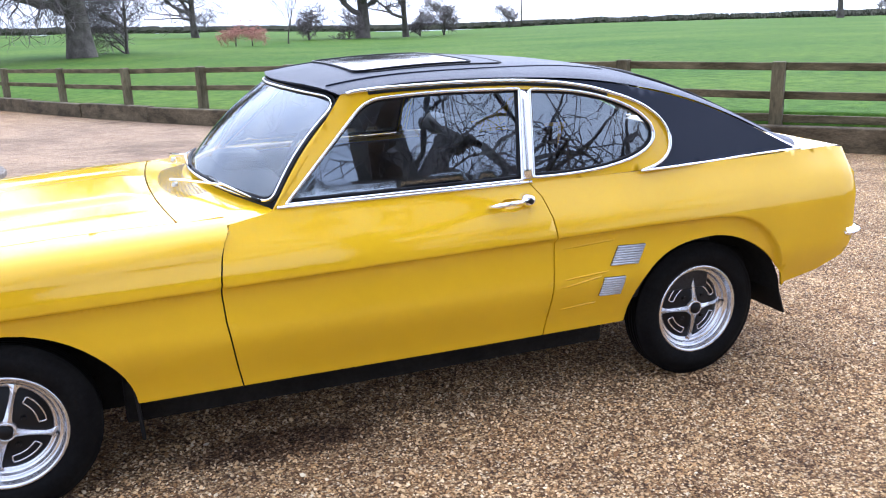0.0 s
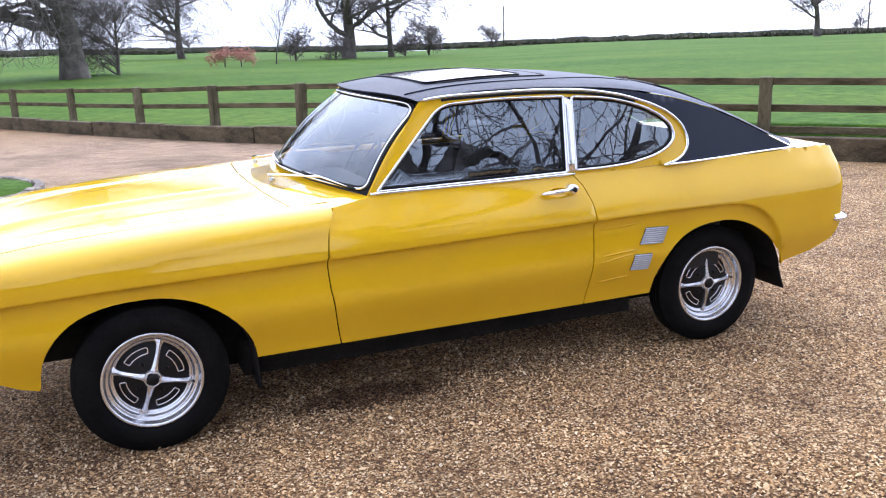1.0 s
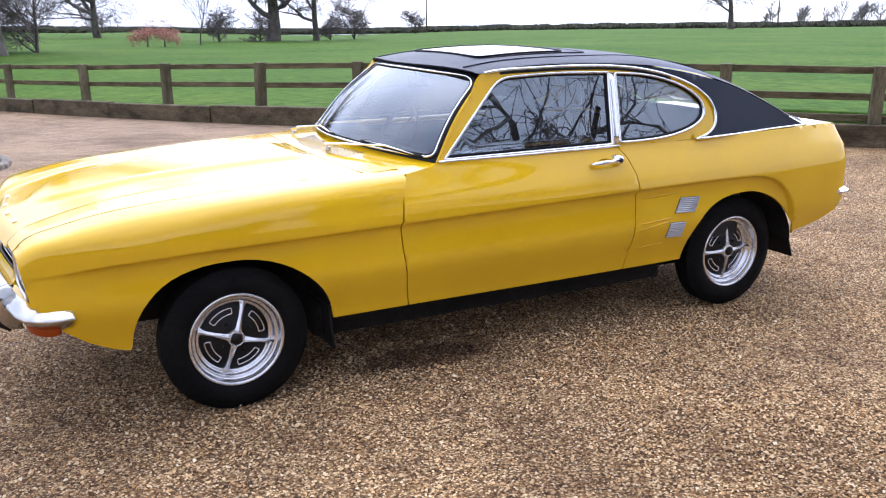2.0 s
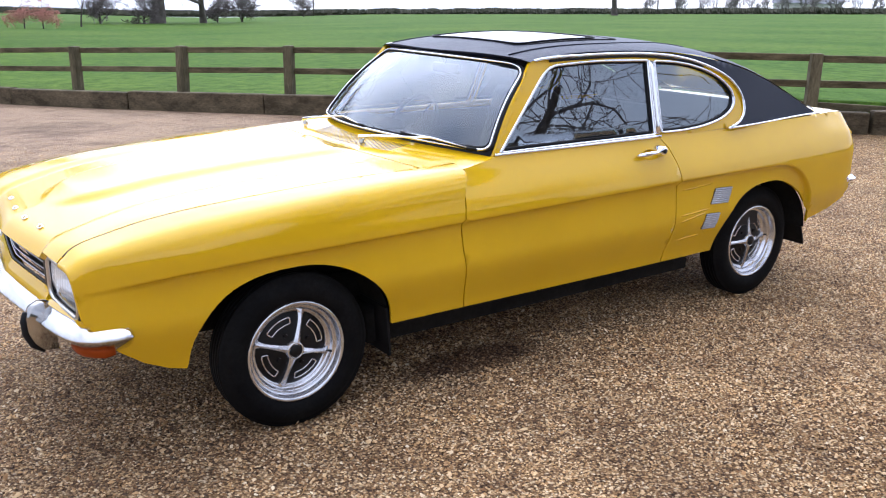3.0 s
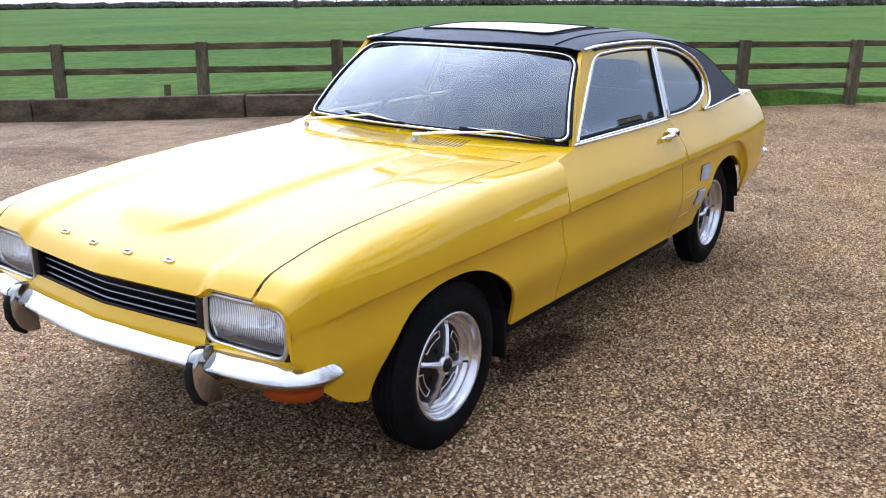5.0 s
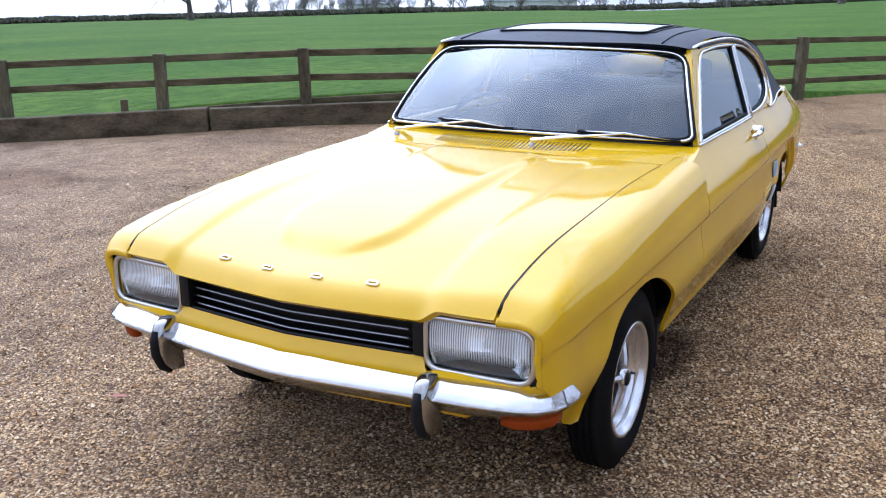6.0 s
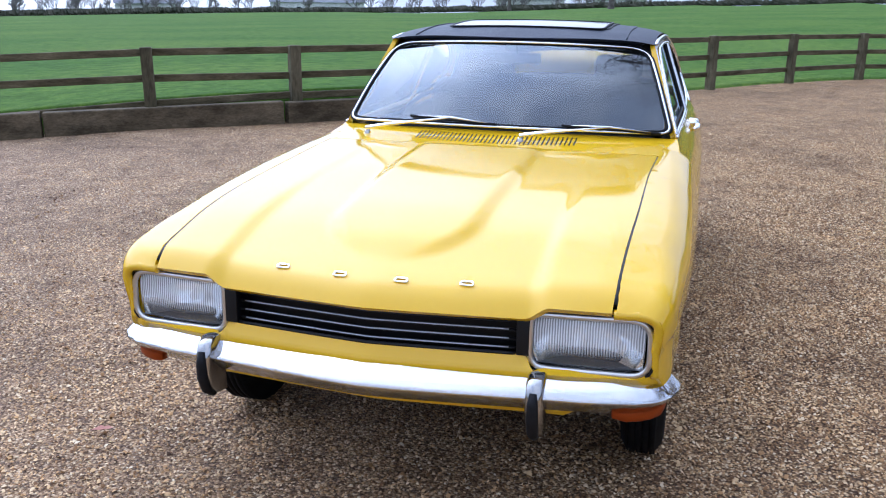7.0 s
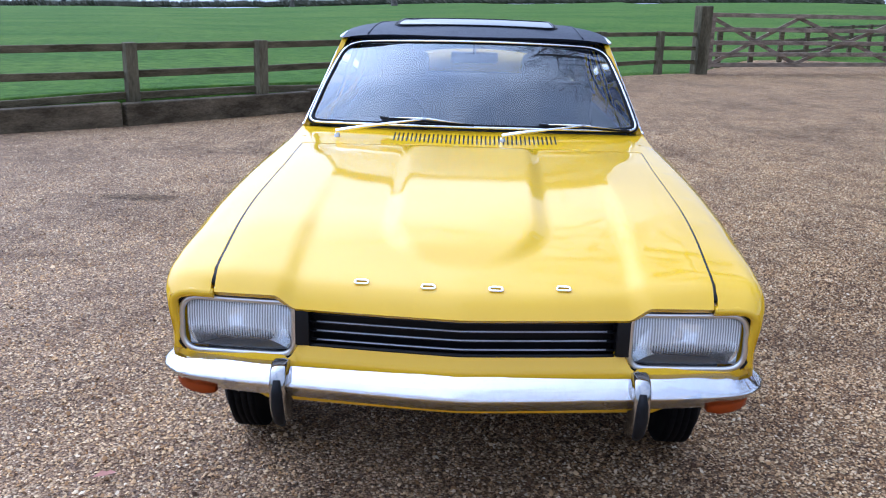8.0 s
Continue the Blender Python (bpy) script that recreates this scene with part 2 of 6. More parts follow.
BLACK = mat("satin_black", (0.005, 0.005, 0.006), 0.45, IOR=1.35)
UNDER = rough_mat("underseal", (0.006, 0.006, 0.006), (0.014, 0.013, 0.012), 5.0, 0.95)
SILVER = mat("silver_wheel_metal", (0.66, 0.66, 0.68), 0.24, 0.92)
VENT = mat("brushed_vent", (0.55, 0.57, 0.62), 0.35, 0.6)
GLASS = glass_mat("car_glass", (0.74, 0.80, 0.82), 2.6)
SCREEN = glass_mat("screen_glass", (0.92, 0.95, 0.97), 2.15, (0.88, 0.94, 1.0))
ROOFGLASS = mat("smoked_sunroof_glass", (0.01, 0.012, 0.014), 0.03, 0.0, IOR=1.7)
LENS = glass_mat("lamp_glass", (0.93, 0.95, 0.96), 1.5, (1.0, 1.0, 1.0))
_n, _l = LENS.node_tree.nodes, LENS.node_tree.links
_out = next(q for q in _n if q.bl_idname == "ShaderNodeOutputMaterial")
_was = _out.inputs["Surface"].links[0].from_socket
# diffuse white ribs, strongest in the upper half, stand in for refracted sky light
_sky_ribs, _add = _n.new("ShaderNodeBsdfDiffuse"), _n.new("ShaderNodeMixShader")
_sky_ribs.inputs["Color"].default_value = (0.92, 0.92, 0.92, 1)
_noise = tex(_n, _l, "ShaderNodeTexWave", 48.0, coords(_n), Distortion=1.2, Detail=1.0)
_noise.bands_direction = "Y"
_amount = _n.new("ShaderNodeMapRange")
_amount.inputs["From Min"].default_value, _amount.inputs["From Max"].default_value = 0.25, 0.85
_amount.inputs["To Min"].default_value, _amount.inputs["To Max"].default_value = 0.26, 0.72
_l.new(_noise.outputs["Fac"], _amount.inputs["Value"])
_part, _upper, _ribs = _n.new("ShaderNodeSeparateXYZ"), _n.new("ShaderNodeMapRange"), _n.new("ShaderNodeMath")
_upper.inputs["From Min"].default_value, _upper.inputs["From Max"].default_value = 0.24, 0.46
_upper.inputs["To Min"].default_value, _upper.inputs["To Max"].default_value = 0.12, 1.0
_ribs.operation = "MULTIPLY"
_l.new(coords(_n, "Generated"), _part.inputs[0])
_l.new(_part.outputs["Z"], _upper.inputs["Value"])
_l.new(_amount.outputs[0], _ribs.inputs[0])
_l.new(_upper.outputs[0], _ribs.inputs[1])
_l.new(_ribs.outputs[0], _add.inputs[0])
_l.new(_was, _add.inputs[1])
_l.new(_sky_ribs.outputs[0], _add.inputs[2])
_l.new(_add.outputs[0], _out.inputs["Surface"])
REFLECTOR = mat("lamp_reflector", (0.95, 0.96, 0.97), 0.13, 0.92)
# dark grey stands in for the dark reflection in the lamp's plates
LAMP_FLOOR = mat("lamp_floor_plate", (0.16, 0.16, 0.165), 0.45, 0.3)
BEZEL = mat("lamp_bezel", (0.66, 0.64, 0.61), 0.30, 1.0)
AMBER = mat("amber_lens", (0.27, 0.046, 0.004), 0.5, IOR=1.2)
SEAT = rough_mat("black_seat_vinyl", (0.016, 0.017, 0.020), (0.030, 0.031, 0.035), 9.0, 0.5, 0.2, 0.002)
TRIM = mat("grey_headlining", (0.20, 0.20, 0.20), 0.8)
GRAVEL = gravel_mat("gravel", 0.9)
PEBBLE = stone_mat()
GRASS = grass_mat("meadow_grass")
WOOD = rough_mat("weathered_timber", (0.056, 0.046, 0.023), (0.155, 0.128, 0.072), 3.0, 0.9, 0.6, 0.006, (1, 1, 5.0))
POSTWOOD = rough_mat("fence_post_timber", (0.062, 0.053, 0.030), (0.165, 0.142, 0.086), 5.0, 0.9, 0.6, 0.006, (1, 1, 0.25))
GATEWOOD = rough_mat("gate_timber", (0.15, 0.115, 0.082), (0.35, 0.275, 0.20), 4.0, 0.9, 0.5, 0.005, (1, 1, 4.0))
SLEEPER = rough_mat("sleeper_timber", (0.052, 0.040, 0.023), (0.150, 0.118, 0.072), 2.5, 0.92, 0.7, 0.01, (1, 1, 2.5))
BARK = rough_mat("oak_bark", (0.075, 0.066, 0.058), (0.17, 0.15, 0.13), 2.0, 0.95, 0.8, 0.03)
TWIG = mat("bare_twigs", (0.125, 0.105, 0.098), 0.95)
# paler copy of the twigs for the horizon: haze put into the colour
FARTWIG = mat("hazed_bare_twigs", (0.20, 0.185, 0.18), 0.95)
RUSTY = mat("copper_leaves", (0.42, 0.20, 0.15), 0.9)
HEDGE = rough_mat("winter_hedge", (0.045, 0.050, 0.032), (0.105, 0.100, 0.070), 0.7, 0.95)
KERB = rough_mat("edging_stone", (0.13, 0.11, 0.09), (0.30, 0.26, 0.21), 8.0, 0.9)
RENDERED = rough_mat("pale_cladding", (0.72, 0.72, 0.71), (0.82, 0.82, 0.81), 0.3, 0.8)
SLATE = rough_mat("grey_roofing", (0.16, 0.17, 0.19), (0.24, 0.25, 0.27), 0.5, 0.8)
WINDOWDARK = mat("far_window_glass", (0.03, 0.035, 0.04), 0.1)


# ---- mesh tools ----
def part(name, bm, material, parent=None, label="", smooth=True):
    me = bpy.data.meshes.new(name)
    bm.to_mesh(me)
    bm.free()
    if smooth:
        me.shade_smooth()
    me.materials.append(material)
    ob = new(name, me)
    ob.parent = parent
    if label:
        tagged(ob, label)
    return ob


def raw(name, verts, faces, material, parent=None, label="", smooth=False):
    me = bpy.data.meshes.new(name)
    me.from_pydata(verts, [], faces)
    if smooth:
        me.shade_smooth()
    me.materials.append(material)
    ob = new(name, me)
    ob.parent = parent
    if label:
        tagged(ob, label)
    return ob


def box(bm, lo, hi, bevel=0.0, m=None):
    v = bmesh.ops.create_cube(bm, size=1.0)["verts"]
    for p in v:
        p.co = Vector([lo[i] + (p.co[i] + 0.5) * (hi[i] - lo[i]) for i in range(3)])
    if bevel:
        e = list({e for p in v for e in p.link_edges})
        r = bmesh.ops.bevel(bm, geom=e, offset=bevel, segments=2, affect="EDGES", profile=0.5)
        v = list({q for f in r["faces"] for q in f.verts} | {p for p in v if p.is_valid})
    if m is not None:
        bmesh.ops.transform(bm, matrix=m, verts=v)
    return v


def lathe(bm, profile, segs=48, m=None, closed=False):
    """Turns (radius, axial) pairs round the y axis."""
    rings = []
    for r, a in profile:
        rings.append([bm.verts.new((r * math.cos(2 * math.pi * k / segs), a, r * math.sin(2 * math.pi * k / segs))) for k in range(segs)])
    pairs = list(zip(rings, rings[1:])) + ([(rings[-1], rings[0])] if closed else [])
    for p, q in pairs:
        for k in range(segs):
            bm.faces.new((p[k], p[(k + 1) % segs], q[(k + 1) % segs], q[k]))
    if m is not None:
        bmesh.ops.transform(bm, matrix=m, verts=[v for r in rings for v in r])
    return rings


def tube(bm, pts, radius, sides=6, closed=False, flat=1.0, up=(0, 0, 1)):
    """A bar swept along points; radius may be a list; flat squeezes it along up."""
    pts = [Vector(p) for p in pts]
    n = len(pts)
    rad = radius if isinstance(radius, (list, tuple)) else [radius] * n
    rings = []
    for i, p in enumerate(pts):
        a = pts[(i - 1) % n] if (closed or i) else p
        b = pts[(i + 1) % n] if (closed or i < n - 1) else p
        d = (b - a).normalized()
        s = d.cross(Vector(up))
        s = s.normalized() if s.length > 1e-4 else d.orthogonal().normalized()
        u = s.cross(d).normalized()
        rings.append([bm.verts.new(p + rad[i] * (math.cos(2 * math.pi * k / sides) * s + flat * math.sin(2 * math.pi * k / sides) * u)) for k in range(sides)])
    for i in range(n if closed else n - 1):
        p, q = rings[i], rings[(i + 1) % n]
        for k in range(sides):
            bm.faces.new((p[k], p[(k + 1) % sides], q[(k + 1) % sides], q[k]))
    if not closed:
        bm.faces.new(rings[0][::-1])
        bm.faces.new(rings[-1])
    bmesh.ops.recalc_face_normals(bm, faces=bm.faces[:])


def curve_at(knots):
    """A smooth curve through (position, value) pairs, for arrays."""
    kx, ky = np.array([k[0] for k in knots], float), np.array([k[1] for k in knots], float)
    d = np.gradient(ky, kx)

    def f(x):
        x = np.clip(np.asarray(x, float), kx[0], kx[-1])
        i = np.clip(np.searchsorted(kx, x, side="right") - 1, 0, len(kx) - 2)
        h = kx[i + 1] - kx[i]
        t = (x - kx[i]) / h
        return (ky[i] * (1 + 2 * t) * (1 - t) ** 2 + ky[i + 1] * t * t * (3 - 2 * t) + h * d[i] * t * (1 - t) ** 2 - h * d[i + 1] * t * t * (1 - t))
    return f


def smooth(a, b, x):
    t = np.clip((np.asarray(x, float) - a) / (b - a), 0, 1)
    return t * t * (3 - 2 * t)


def resample(pts, step, closed=True):
    out = []
    n = len(pts)
    for i in range(n if closed else n - 1):
        a, b = np.array(pts[i], float), np.array(pts[(i + 1) % n], float)
        k = max(1, int(round(np.linalg.norm(b - a) / step)))
        out += [tuple(a + (b - a) * j / k) for j in range(k)]
    if not closed:
        out.append(tuple(pts[-1]))
    return out


def rounded(pts, radius, segs=6, closed=True):
    """A polyline with its corners rounded; radius one number or one a corner."""
    n, out = len(pts), []
    for i in range(n):
        r = radius[i] if isinstance(radius, (list, tuple)) else radius
        p = np.array(pts[i], float)
        if r <= 0 or (not closed and i in (0, n - 1)):
            out.append(tuple(p))
            continue
        a, b = np.array(pts[i - 1], float) - p, np.array(pts[(i + 1) % n], float) - p
        ra = min(r, 0.48 * np.linalg.norm(a), 0.48 * np.linalg.norm(b))
        s, e = p + a / np.linalg.norm(a) * ra, p + b / np.linalg.norm(b) * ra
        for k in range(segs + 1):
            t = k / segs
            out.append(tuple((1 - t) ** 2 * s + 2 * t * (1 - t) * p + t * t * e))
    return out


def inside(poly, pts):
    poly, pts = np.array(poly, float), np.array(pts, float)
    x, y = pts[:, 0], pts[:, 1]
    ok = np.zeros(len(pts), bool)
    for (x1, y1), (x2, y2) in zip(poly, np.roll(poly, -1, 0)):
        if y1 != y2:
            ok ^= ((y1 > y) != (y2 > y)) & (x < (x2 - x1) * (y - y1) / (y2 - y1) + x1)
    return ok


def near_edge(poly, pts, d):
    poly, pts = np.array(poly, float), np.array(pts, float)
    best = np.full(len(pts), 1e9)
    for a, b in zip(poly, np.roll(poly, -1, 0)):
        ab = b - a
        t = np.clip(((pts - a) @ ab) / max(ab @ ab, 1e-12), 0, 1)
        best = np.minimum(best, np.linalg.norm(pts - (a + t[:, None] * ab), axis=1))
    return best < d


def sheet(outline, mapping, out_dir, step=0.02, holes=(), thick=0.012, edge_step=None, folds=()):
    """A curved panel: a flat outline with holes, filled with small triangles, laid on a surface, with a turned-in rim."""
    edge_step = edge_step or step
    loops = [resample(outline, edge_step)] + [resample(h, edge_step) for h in holes]
    o = np.array(loops[0])
    gx = np.arange(o[:, 0].min(), o[:, 0].max(), step)
    gy = np.arange(o[:, 1].min(), o[:, 1].max(), step * 0.87)
    grid = np.array([(x + (step / 2 if j % 2 else 0), y) for j, y in enumerate(gy) for x in gx])
    keep = inside(loops[0], grid) & ~near_edge(loops[0], grid, step * 0.55)
    for h in loops[1:]:
        keep &= ~inside(h, grid) & ~near_edge(h, grid, step * 0.55)
    lines = []
    for fl in folds:
        fp = np.array(resample(fl, step, False))
        ok = inside(loops[0], fp) & ~near_edge(loops[0], fp, step * 0.35)
        for h in loops[1:]:
            ok &= ~inside(h, fp) & ~near_edge(h, fp, step * 0.35)
        lines.append((fp, ok))
        if ok.any():
            far = np.linalg.norm(grid[:, None] - fp[None, ok], axis=2).min(1)
            keep &= far > step * 0.42
    pts, edges = [], []
    for lp in loops:
        k = len(pts)
        pts += lp
        edges += [(k + i, k + (i + 1) % len(lp)) for i in range(len(lp))]
    for fp, ok in lines:
        last = None
        for p, o in zip(fp, ok):
            if o:
                pts.append(tuple(p))
                if last is not None:
                    edges.append((last, len(pts) - 1))
            last = len(pts) - 1 if o else None
    pts += [tuple(g) for g in grid[keep]]
    res = geometry.delaunay_2d_cdt([Vector((p[0], p[1])) for p in pts], edges, [], 0, 1e-6)
    v2 = np.array([(v[0], v[1]) for v in res[0]])
    tri = np.array([f[:3] for f in res[2]])
    cen = v2[tri].mean(1)
    ok = inside(loops[0], cen)
    for h in loops[1:]:
        ok &= ~inside(h, cen)
    v3 = mapping(v2[:, 0], v2[:, 1])
    bm = bmesh.new()
    bv = [bm.verts.new(p) for p in v3]
    for t in tri[ok]:
        try:
            bm.faces.new([bv[i] for i in t])
        except ValueError:
            pass
    bmesh.ops.delete(bm, geom=[v for v in bm.verts if not v.link_faces], context="VERTS")
    bm.normal_update()
    if sum((f.normal.dot(Vector(out_dir)) * f.calc_area() for f in bm.faces)) < 0:
        bmesh.ops.reverse_faces(bm, faces=bm.faces[:])
        bm.normal_update()
    if thick:
        rim = [e for e in bm.edges if len(e.link_faces) == 1]
        was = {v: v.normal.copy() for e in rim for v in e.verts}
        r = bmesh.ops.extrude_edge_only(bm, edges=rim)
        for v in [g for g in r["geom"] if isinstance(g, bmesh.types.BMVert)]:
            near = min((e.other_vert(v) for e in v.link_edges if e.other_vert(v) in was), key=lambda q: (q.co - v.co).length, default=None)
            if near is not None:
                v.co = v.co - was[near] * thick
        # sharp edge between skin and rim
        for e in rim:
            e.smooth = False
    return bm


# ---- the car: surfaces ----
car = tagged(new("coupe_car"), "yellow vintage fastback coupe with black vinyl roof, parked on gravel", "car")
AX_F, AX_R, HUB_Z = -1.28, 1.288, 0.283

plan_w = curve_at([(-2.03, 0.702), (-2.01, 0.724), (-1.99, 0.738), (-1.96, 0.750), (-1.92, 0.759), (-1.86, 0.767), (-1.75, 0.777), (-1.55, 0.789), (-1.3, 0.796), (-0.5, 0.799), (0.5, 0.802), (1.0, 0.795), (1.4, 0.783), (1.7, 0.765), (1.9, 0.748), (2.0, 0.735), (2.05, 0.715), (2.075, 0.690), (2.09, 0.660)])
crest_z = curve_at([(-2.10, 0.686), (-2.06, 0.706), (-2.009, 0.733), (-1.897, 0.760), (-1.78, 0.781), (-1.663, 0.796), (-1.552, 0.807), (-1.4, 0.820), (-1.2, 0.834), (-1.0, 0.845), (-0.8, 0.853), (-0.6, 0.860), (-0.3, 0.872)])
hood_z = curve_at([(-2.10, 0.668), (-2.06, 0.692), (-2.03, 0.708), (-1.98, 0.728), (-1.9, 0.754), (-1.78, 0.785), (-1.65, 0.808), (-1.5, 0.826), (-1.4, 0.834), (-1.2, 0.848), (-1.0, 0.858), (-0.8, 0.866), (-0.6, 0.873), (-0.3, 0.882)])
SWAGE = np.array([(-2.1, 0.617), (-1.9, 0.631), (-1.7, 0.644), (-1.4, 0.656), (-1.1, 0.661), (-0.6, 0.669), (0.0, 0.681), (0.58, 0.691), (0.95, 0.694), (1.15, 0.692), (1.30, 0.689), (1.38, 0.682), (1.45, 0.664), (1.51, 0.634), (1.565, 0.590), (1.61, 0.53), (1.64, 0.46), (1.67, 0.38)])
CORNER = 0.06


def corner_r(x):
    """Radius of the wing's shoulder, tighter at the nose."""
    return 0.046 + 0.064 * smooth(-1.98, -1.60, x)


def swage_line(off):
    """The pressed line moved off metres up and outwards."""
    d = np.gradient(SWAGE, axis=0)
    d /= np.linalg.norm(d, axis=1)[:, None]
    return [tuple(p) for p in SWAGE + off * np.stack([-d[:, 1], d[:, 0]], -1)]


def swage_offset(x, z):
    """Signed distance from the side's pressed line: positive above and behind it."""
    p = np.stack([x, z], -1)
    best, sign = np.full(len(x), 1e9), np.ones(len(x))
    for a, b in zip(SWAGE, SWAGE[1:]):
        ab = b - a
        t = np.clip(((p - a) @ ab) / (ab @ ab), 0, 1)
        q = p - (a + t[:, None] * ab)
        d = np.linalg.norm(q, axis=1)
        s = np.where(ab[0] * q[:, 1] - ab[1] * q[:, 0] >= 0, 1.0, -1.0)
        sign = np.where(d < best, s, sign)
        best = np.minimum(best, d)
    return best * sign


def side_y(x, z):
    x, z = np.asarray(x, float), np.asarray(z, float)
    d = swage_offset(x, z)
    # the nose leans back below the lamps
    w = plan_w(x - 0.024 * smooth(0.70, 0.53, z) * smooth(-1.84, -1.95, x))
    below = np.clip(-d, 0, None)
    fade = 0.15 + 0.85 * smooth(-1.92, -1.68, x)
    press = -0.030 * smooth(-0.002, 0.012, below) + 0.018 * smooth(0.02, 0.20, below)
    lean = -0.9 * np.clip(z - 0.68, 0, None) ** 2 - 0.055 * smooth(0.68, 0.90, z)
    tuck = -0.062 * smooth(0.52, 0.28, z)
    tail = -0.02 * smooth(1.65, 1.95, x) * smooth(0.78, 0.92, z)
    waist = -0.010 * smooth(0.45, -0.5, x) * smooth(0.74, 0.89, z)
    return w + press * fade + lean + tuck + tail + waist


def crest_at(x):
    """Height of the wing's crest, dipping towards the nose."""
    return crest_z(x - 0.0605 * smooth(-1.5, -2.0, x))


def section(x, s):
    """The wing's section: up the side, round the shoulder and in over the top, s metres along it."""
    x, s = np.asarray(x, float), np.asarray(s, float)
    top = crest_at(x)
    rc = corner_r(x)
    z1 = top - rc
    y1 = side_y(x, z1)
    u = np.clip(s - z1, 0, None)
    a = np.clip(u / rc, 0, math.pi / 2)
    flat = np.clip(u - rc * math.pi / 2, 0, None)
    y = np.where(s <= z1, side_y(x, np.minimum(s, z1)), y1 - rc * (1 - np.cos(a)) - flat)
    z = np.where(s <= z1, s, z1 + rc * np.sin(a))
    z = np.where(flat > 0, top_z(x, y), z)
    z = np.where(u > 0, z + (lipped(x, y, z) - z) * np.sin(a), z)
    return y, z


def top_z(x, y):
    """Height of the bonnet and wing tops."""
    x, y = np.asarray(x, float), np.abs(np.asarray(y, float))
    ye = plan_w(x) - CORNER - 0.02
    xs = x - (nose_x(y) + 2.060) * smooth(-1.5, -2.0, x)
    base = crest_z(xs) + (hood_z(xs) - crest_z(xs)) * np.clip(1 - (y / ye) ** 2.2, 0, 1)
    # raised brows over the lamps, running back as a soft fold
    brow = 0.014 * smooth(0.405, 0.455, y) * smooth(0.72, 0.57, y) * (0.30 + 0.70 * smooth(-1.0, -1.9, x)) * smooth(-0.72, -0.95, x)
    # power bulge with a rounded front
    half = 0.242 - 0.016 * smooth(-0.9, -1.7, x)
    front = half * np.sqrt(np.clip(1 - (1 - np.clip((x + 1.915) / 0.24, 0, 1)) ** 2, 0, 1))
    bulge = 0.020 * smooth(front + 0.008, front - 0.048, y) * smooth(-1.925, -1.80, x) * smooth(-0.72, -0.86, x)
    return base + brow + bulge


def nose_x(y):
    """Plan of the prowed front edge."""
    y = np.abs(np.asarray(y, float))
    return -2.060 + 0.045 * np.clip(y / 0.45, 0, 1) ** 1.15 + 0.016 * smooth(0.45, 0.75, y)


def hood_edge_y(x):
    return 0.616 + 0.010 * smooth(-1.95, -1.4, x) + 0.014 * smooth(-1.1, -0.6, x)


def edge_height(y):
    """Height of the nose edge: low over the grille, stepping up over the lamps."""
    return 0.664 + 0.032 * smooth(0.405, 0.465, np.abs(np.asarray(y, float)))


def lipped(x, y, z):
    """Rolls the front of the bonnet and wings down to the nose edge."""
    lip = np.clip((nose_x(y) + 0.06 - x) / 0.06, 0, 1.15)
    at_edge = top_z(nose_x(y), y)
    return z - (at_edge - edge_height(y)) * lip ** 2


def side_map(side):
    def f(x, z):
        return np.stack([x, side * side_y(x, z), z], -1)
    return f


def wing_map(side):
    def f(x, s):
        y, z = section(x, s)
        return np.stack([x, side * y, z], -1)
    return f


def arch(cx, cz, ahead, behind, rz, a0, a1, n=26):
    """A wheel opening: fuller at the front than at the back; ahead and behind are (radius, fullness)."""
    out = []
    for k in range(n + 1):
        a = radians(a0 + (a1 - a0) * k / n)
        r, p = behind if math.cos(a) > 0 else ahead
        out.append((cx + math.copysign(r * abs(math.cos(a)) ** (2 / p), math.cos(a)), cz + rz * abs(math.sin(a)) ** (2 / p)))
    return out


SILL, GAP = 0.304, 0.0026
FOLDS = [swage_line(0.008), swage_line(0.0), swage_line(-0.005), swage_line(-0.011), swage_line(-0.024)]
FRONT_ARCH = arch(-1.272, 0.285, (0.385, 2.5), (0.385, 1.95), 0.319, 176, 4)
REAR_ARCH = arch(1.290, 0.285, (0.375, 2.5), (0.412, 1.75), 0.326, 175, 11)
DOOR_F = [(-0.395, 0.884), (-0.43, 0.873), (-0.555, 0.852), (-0.577, 0.81), (-0.592, 0.765), (-0.602, 0.70), (-0.603, 0.64), (-0.597, 0.55), (-0.573, 0.40), (-0.554, SILL)]
DOOR_R = [(0.512, 0.884), (0.55, 0.837), (0.573, 0.768), (0.583, 0.691), (0.579, 0.60), (0.570, 0.45), (0.560, SILL)]


def shifted(pts, dx):
    return [(x + dx, z) for x, z in pts]


def wing_top(x):
    """s at the bonnet gap."""
    rc = float(corner_r(x))
    z1 = float(crest_at(x)) - rc
    y1 = float(side_y(np.array([x]), np.array([z1]))[0])
    return z1 + rc * math.pi / 2 + y1 - rc - float(hood_edge_y(x)) - (1.6 + 0.9 * float(smooth(-1.2, -1.85, x))) * GAP


def wing_front(s):
    """Front edge of the wing round the lamp, by height along its section."""
    return np.interp(s, [0.50, 0.60, 0.66, 0.70, 0.735, 0.80], [-1.968, -1.983, -1.992, -1.997, -2.000, -2.004])


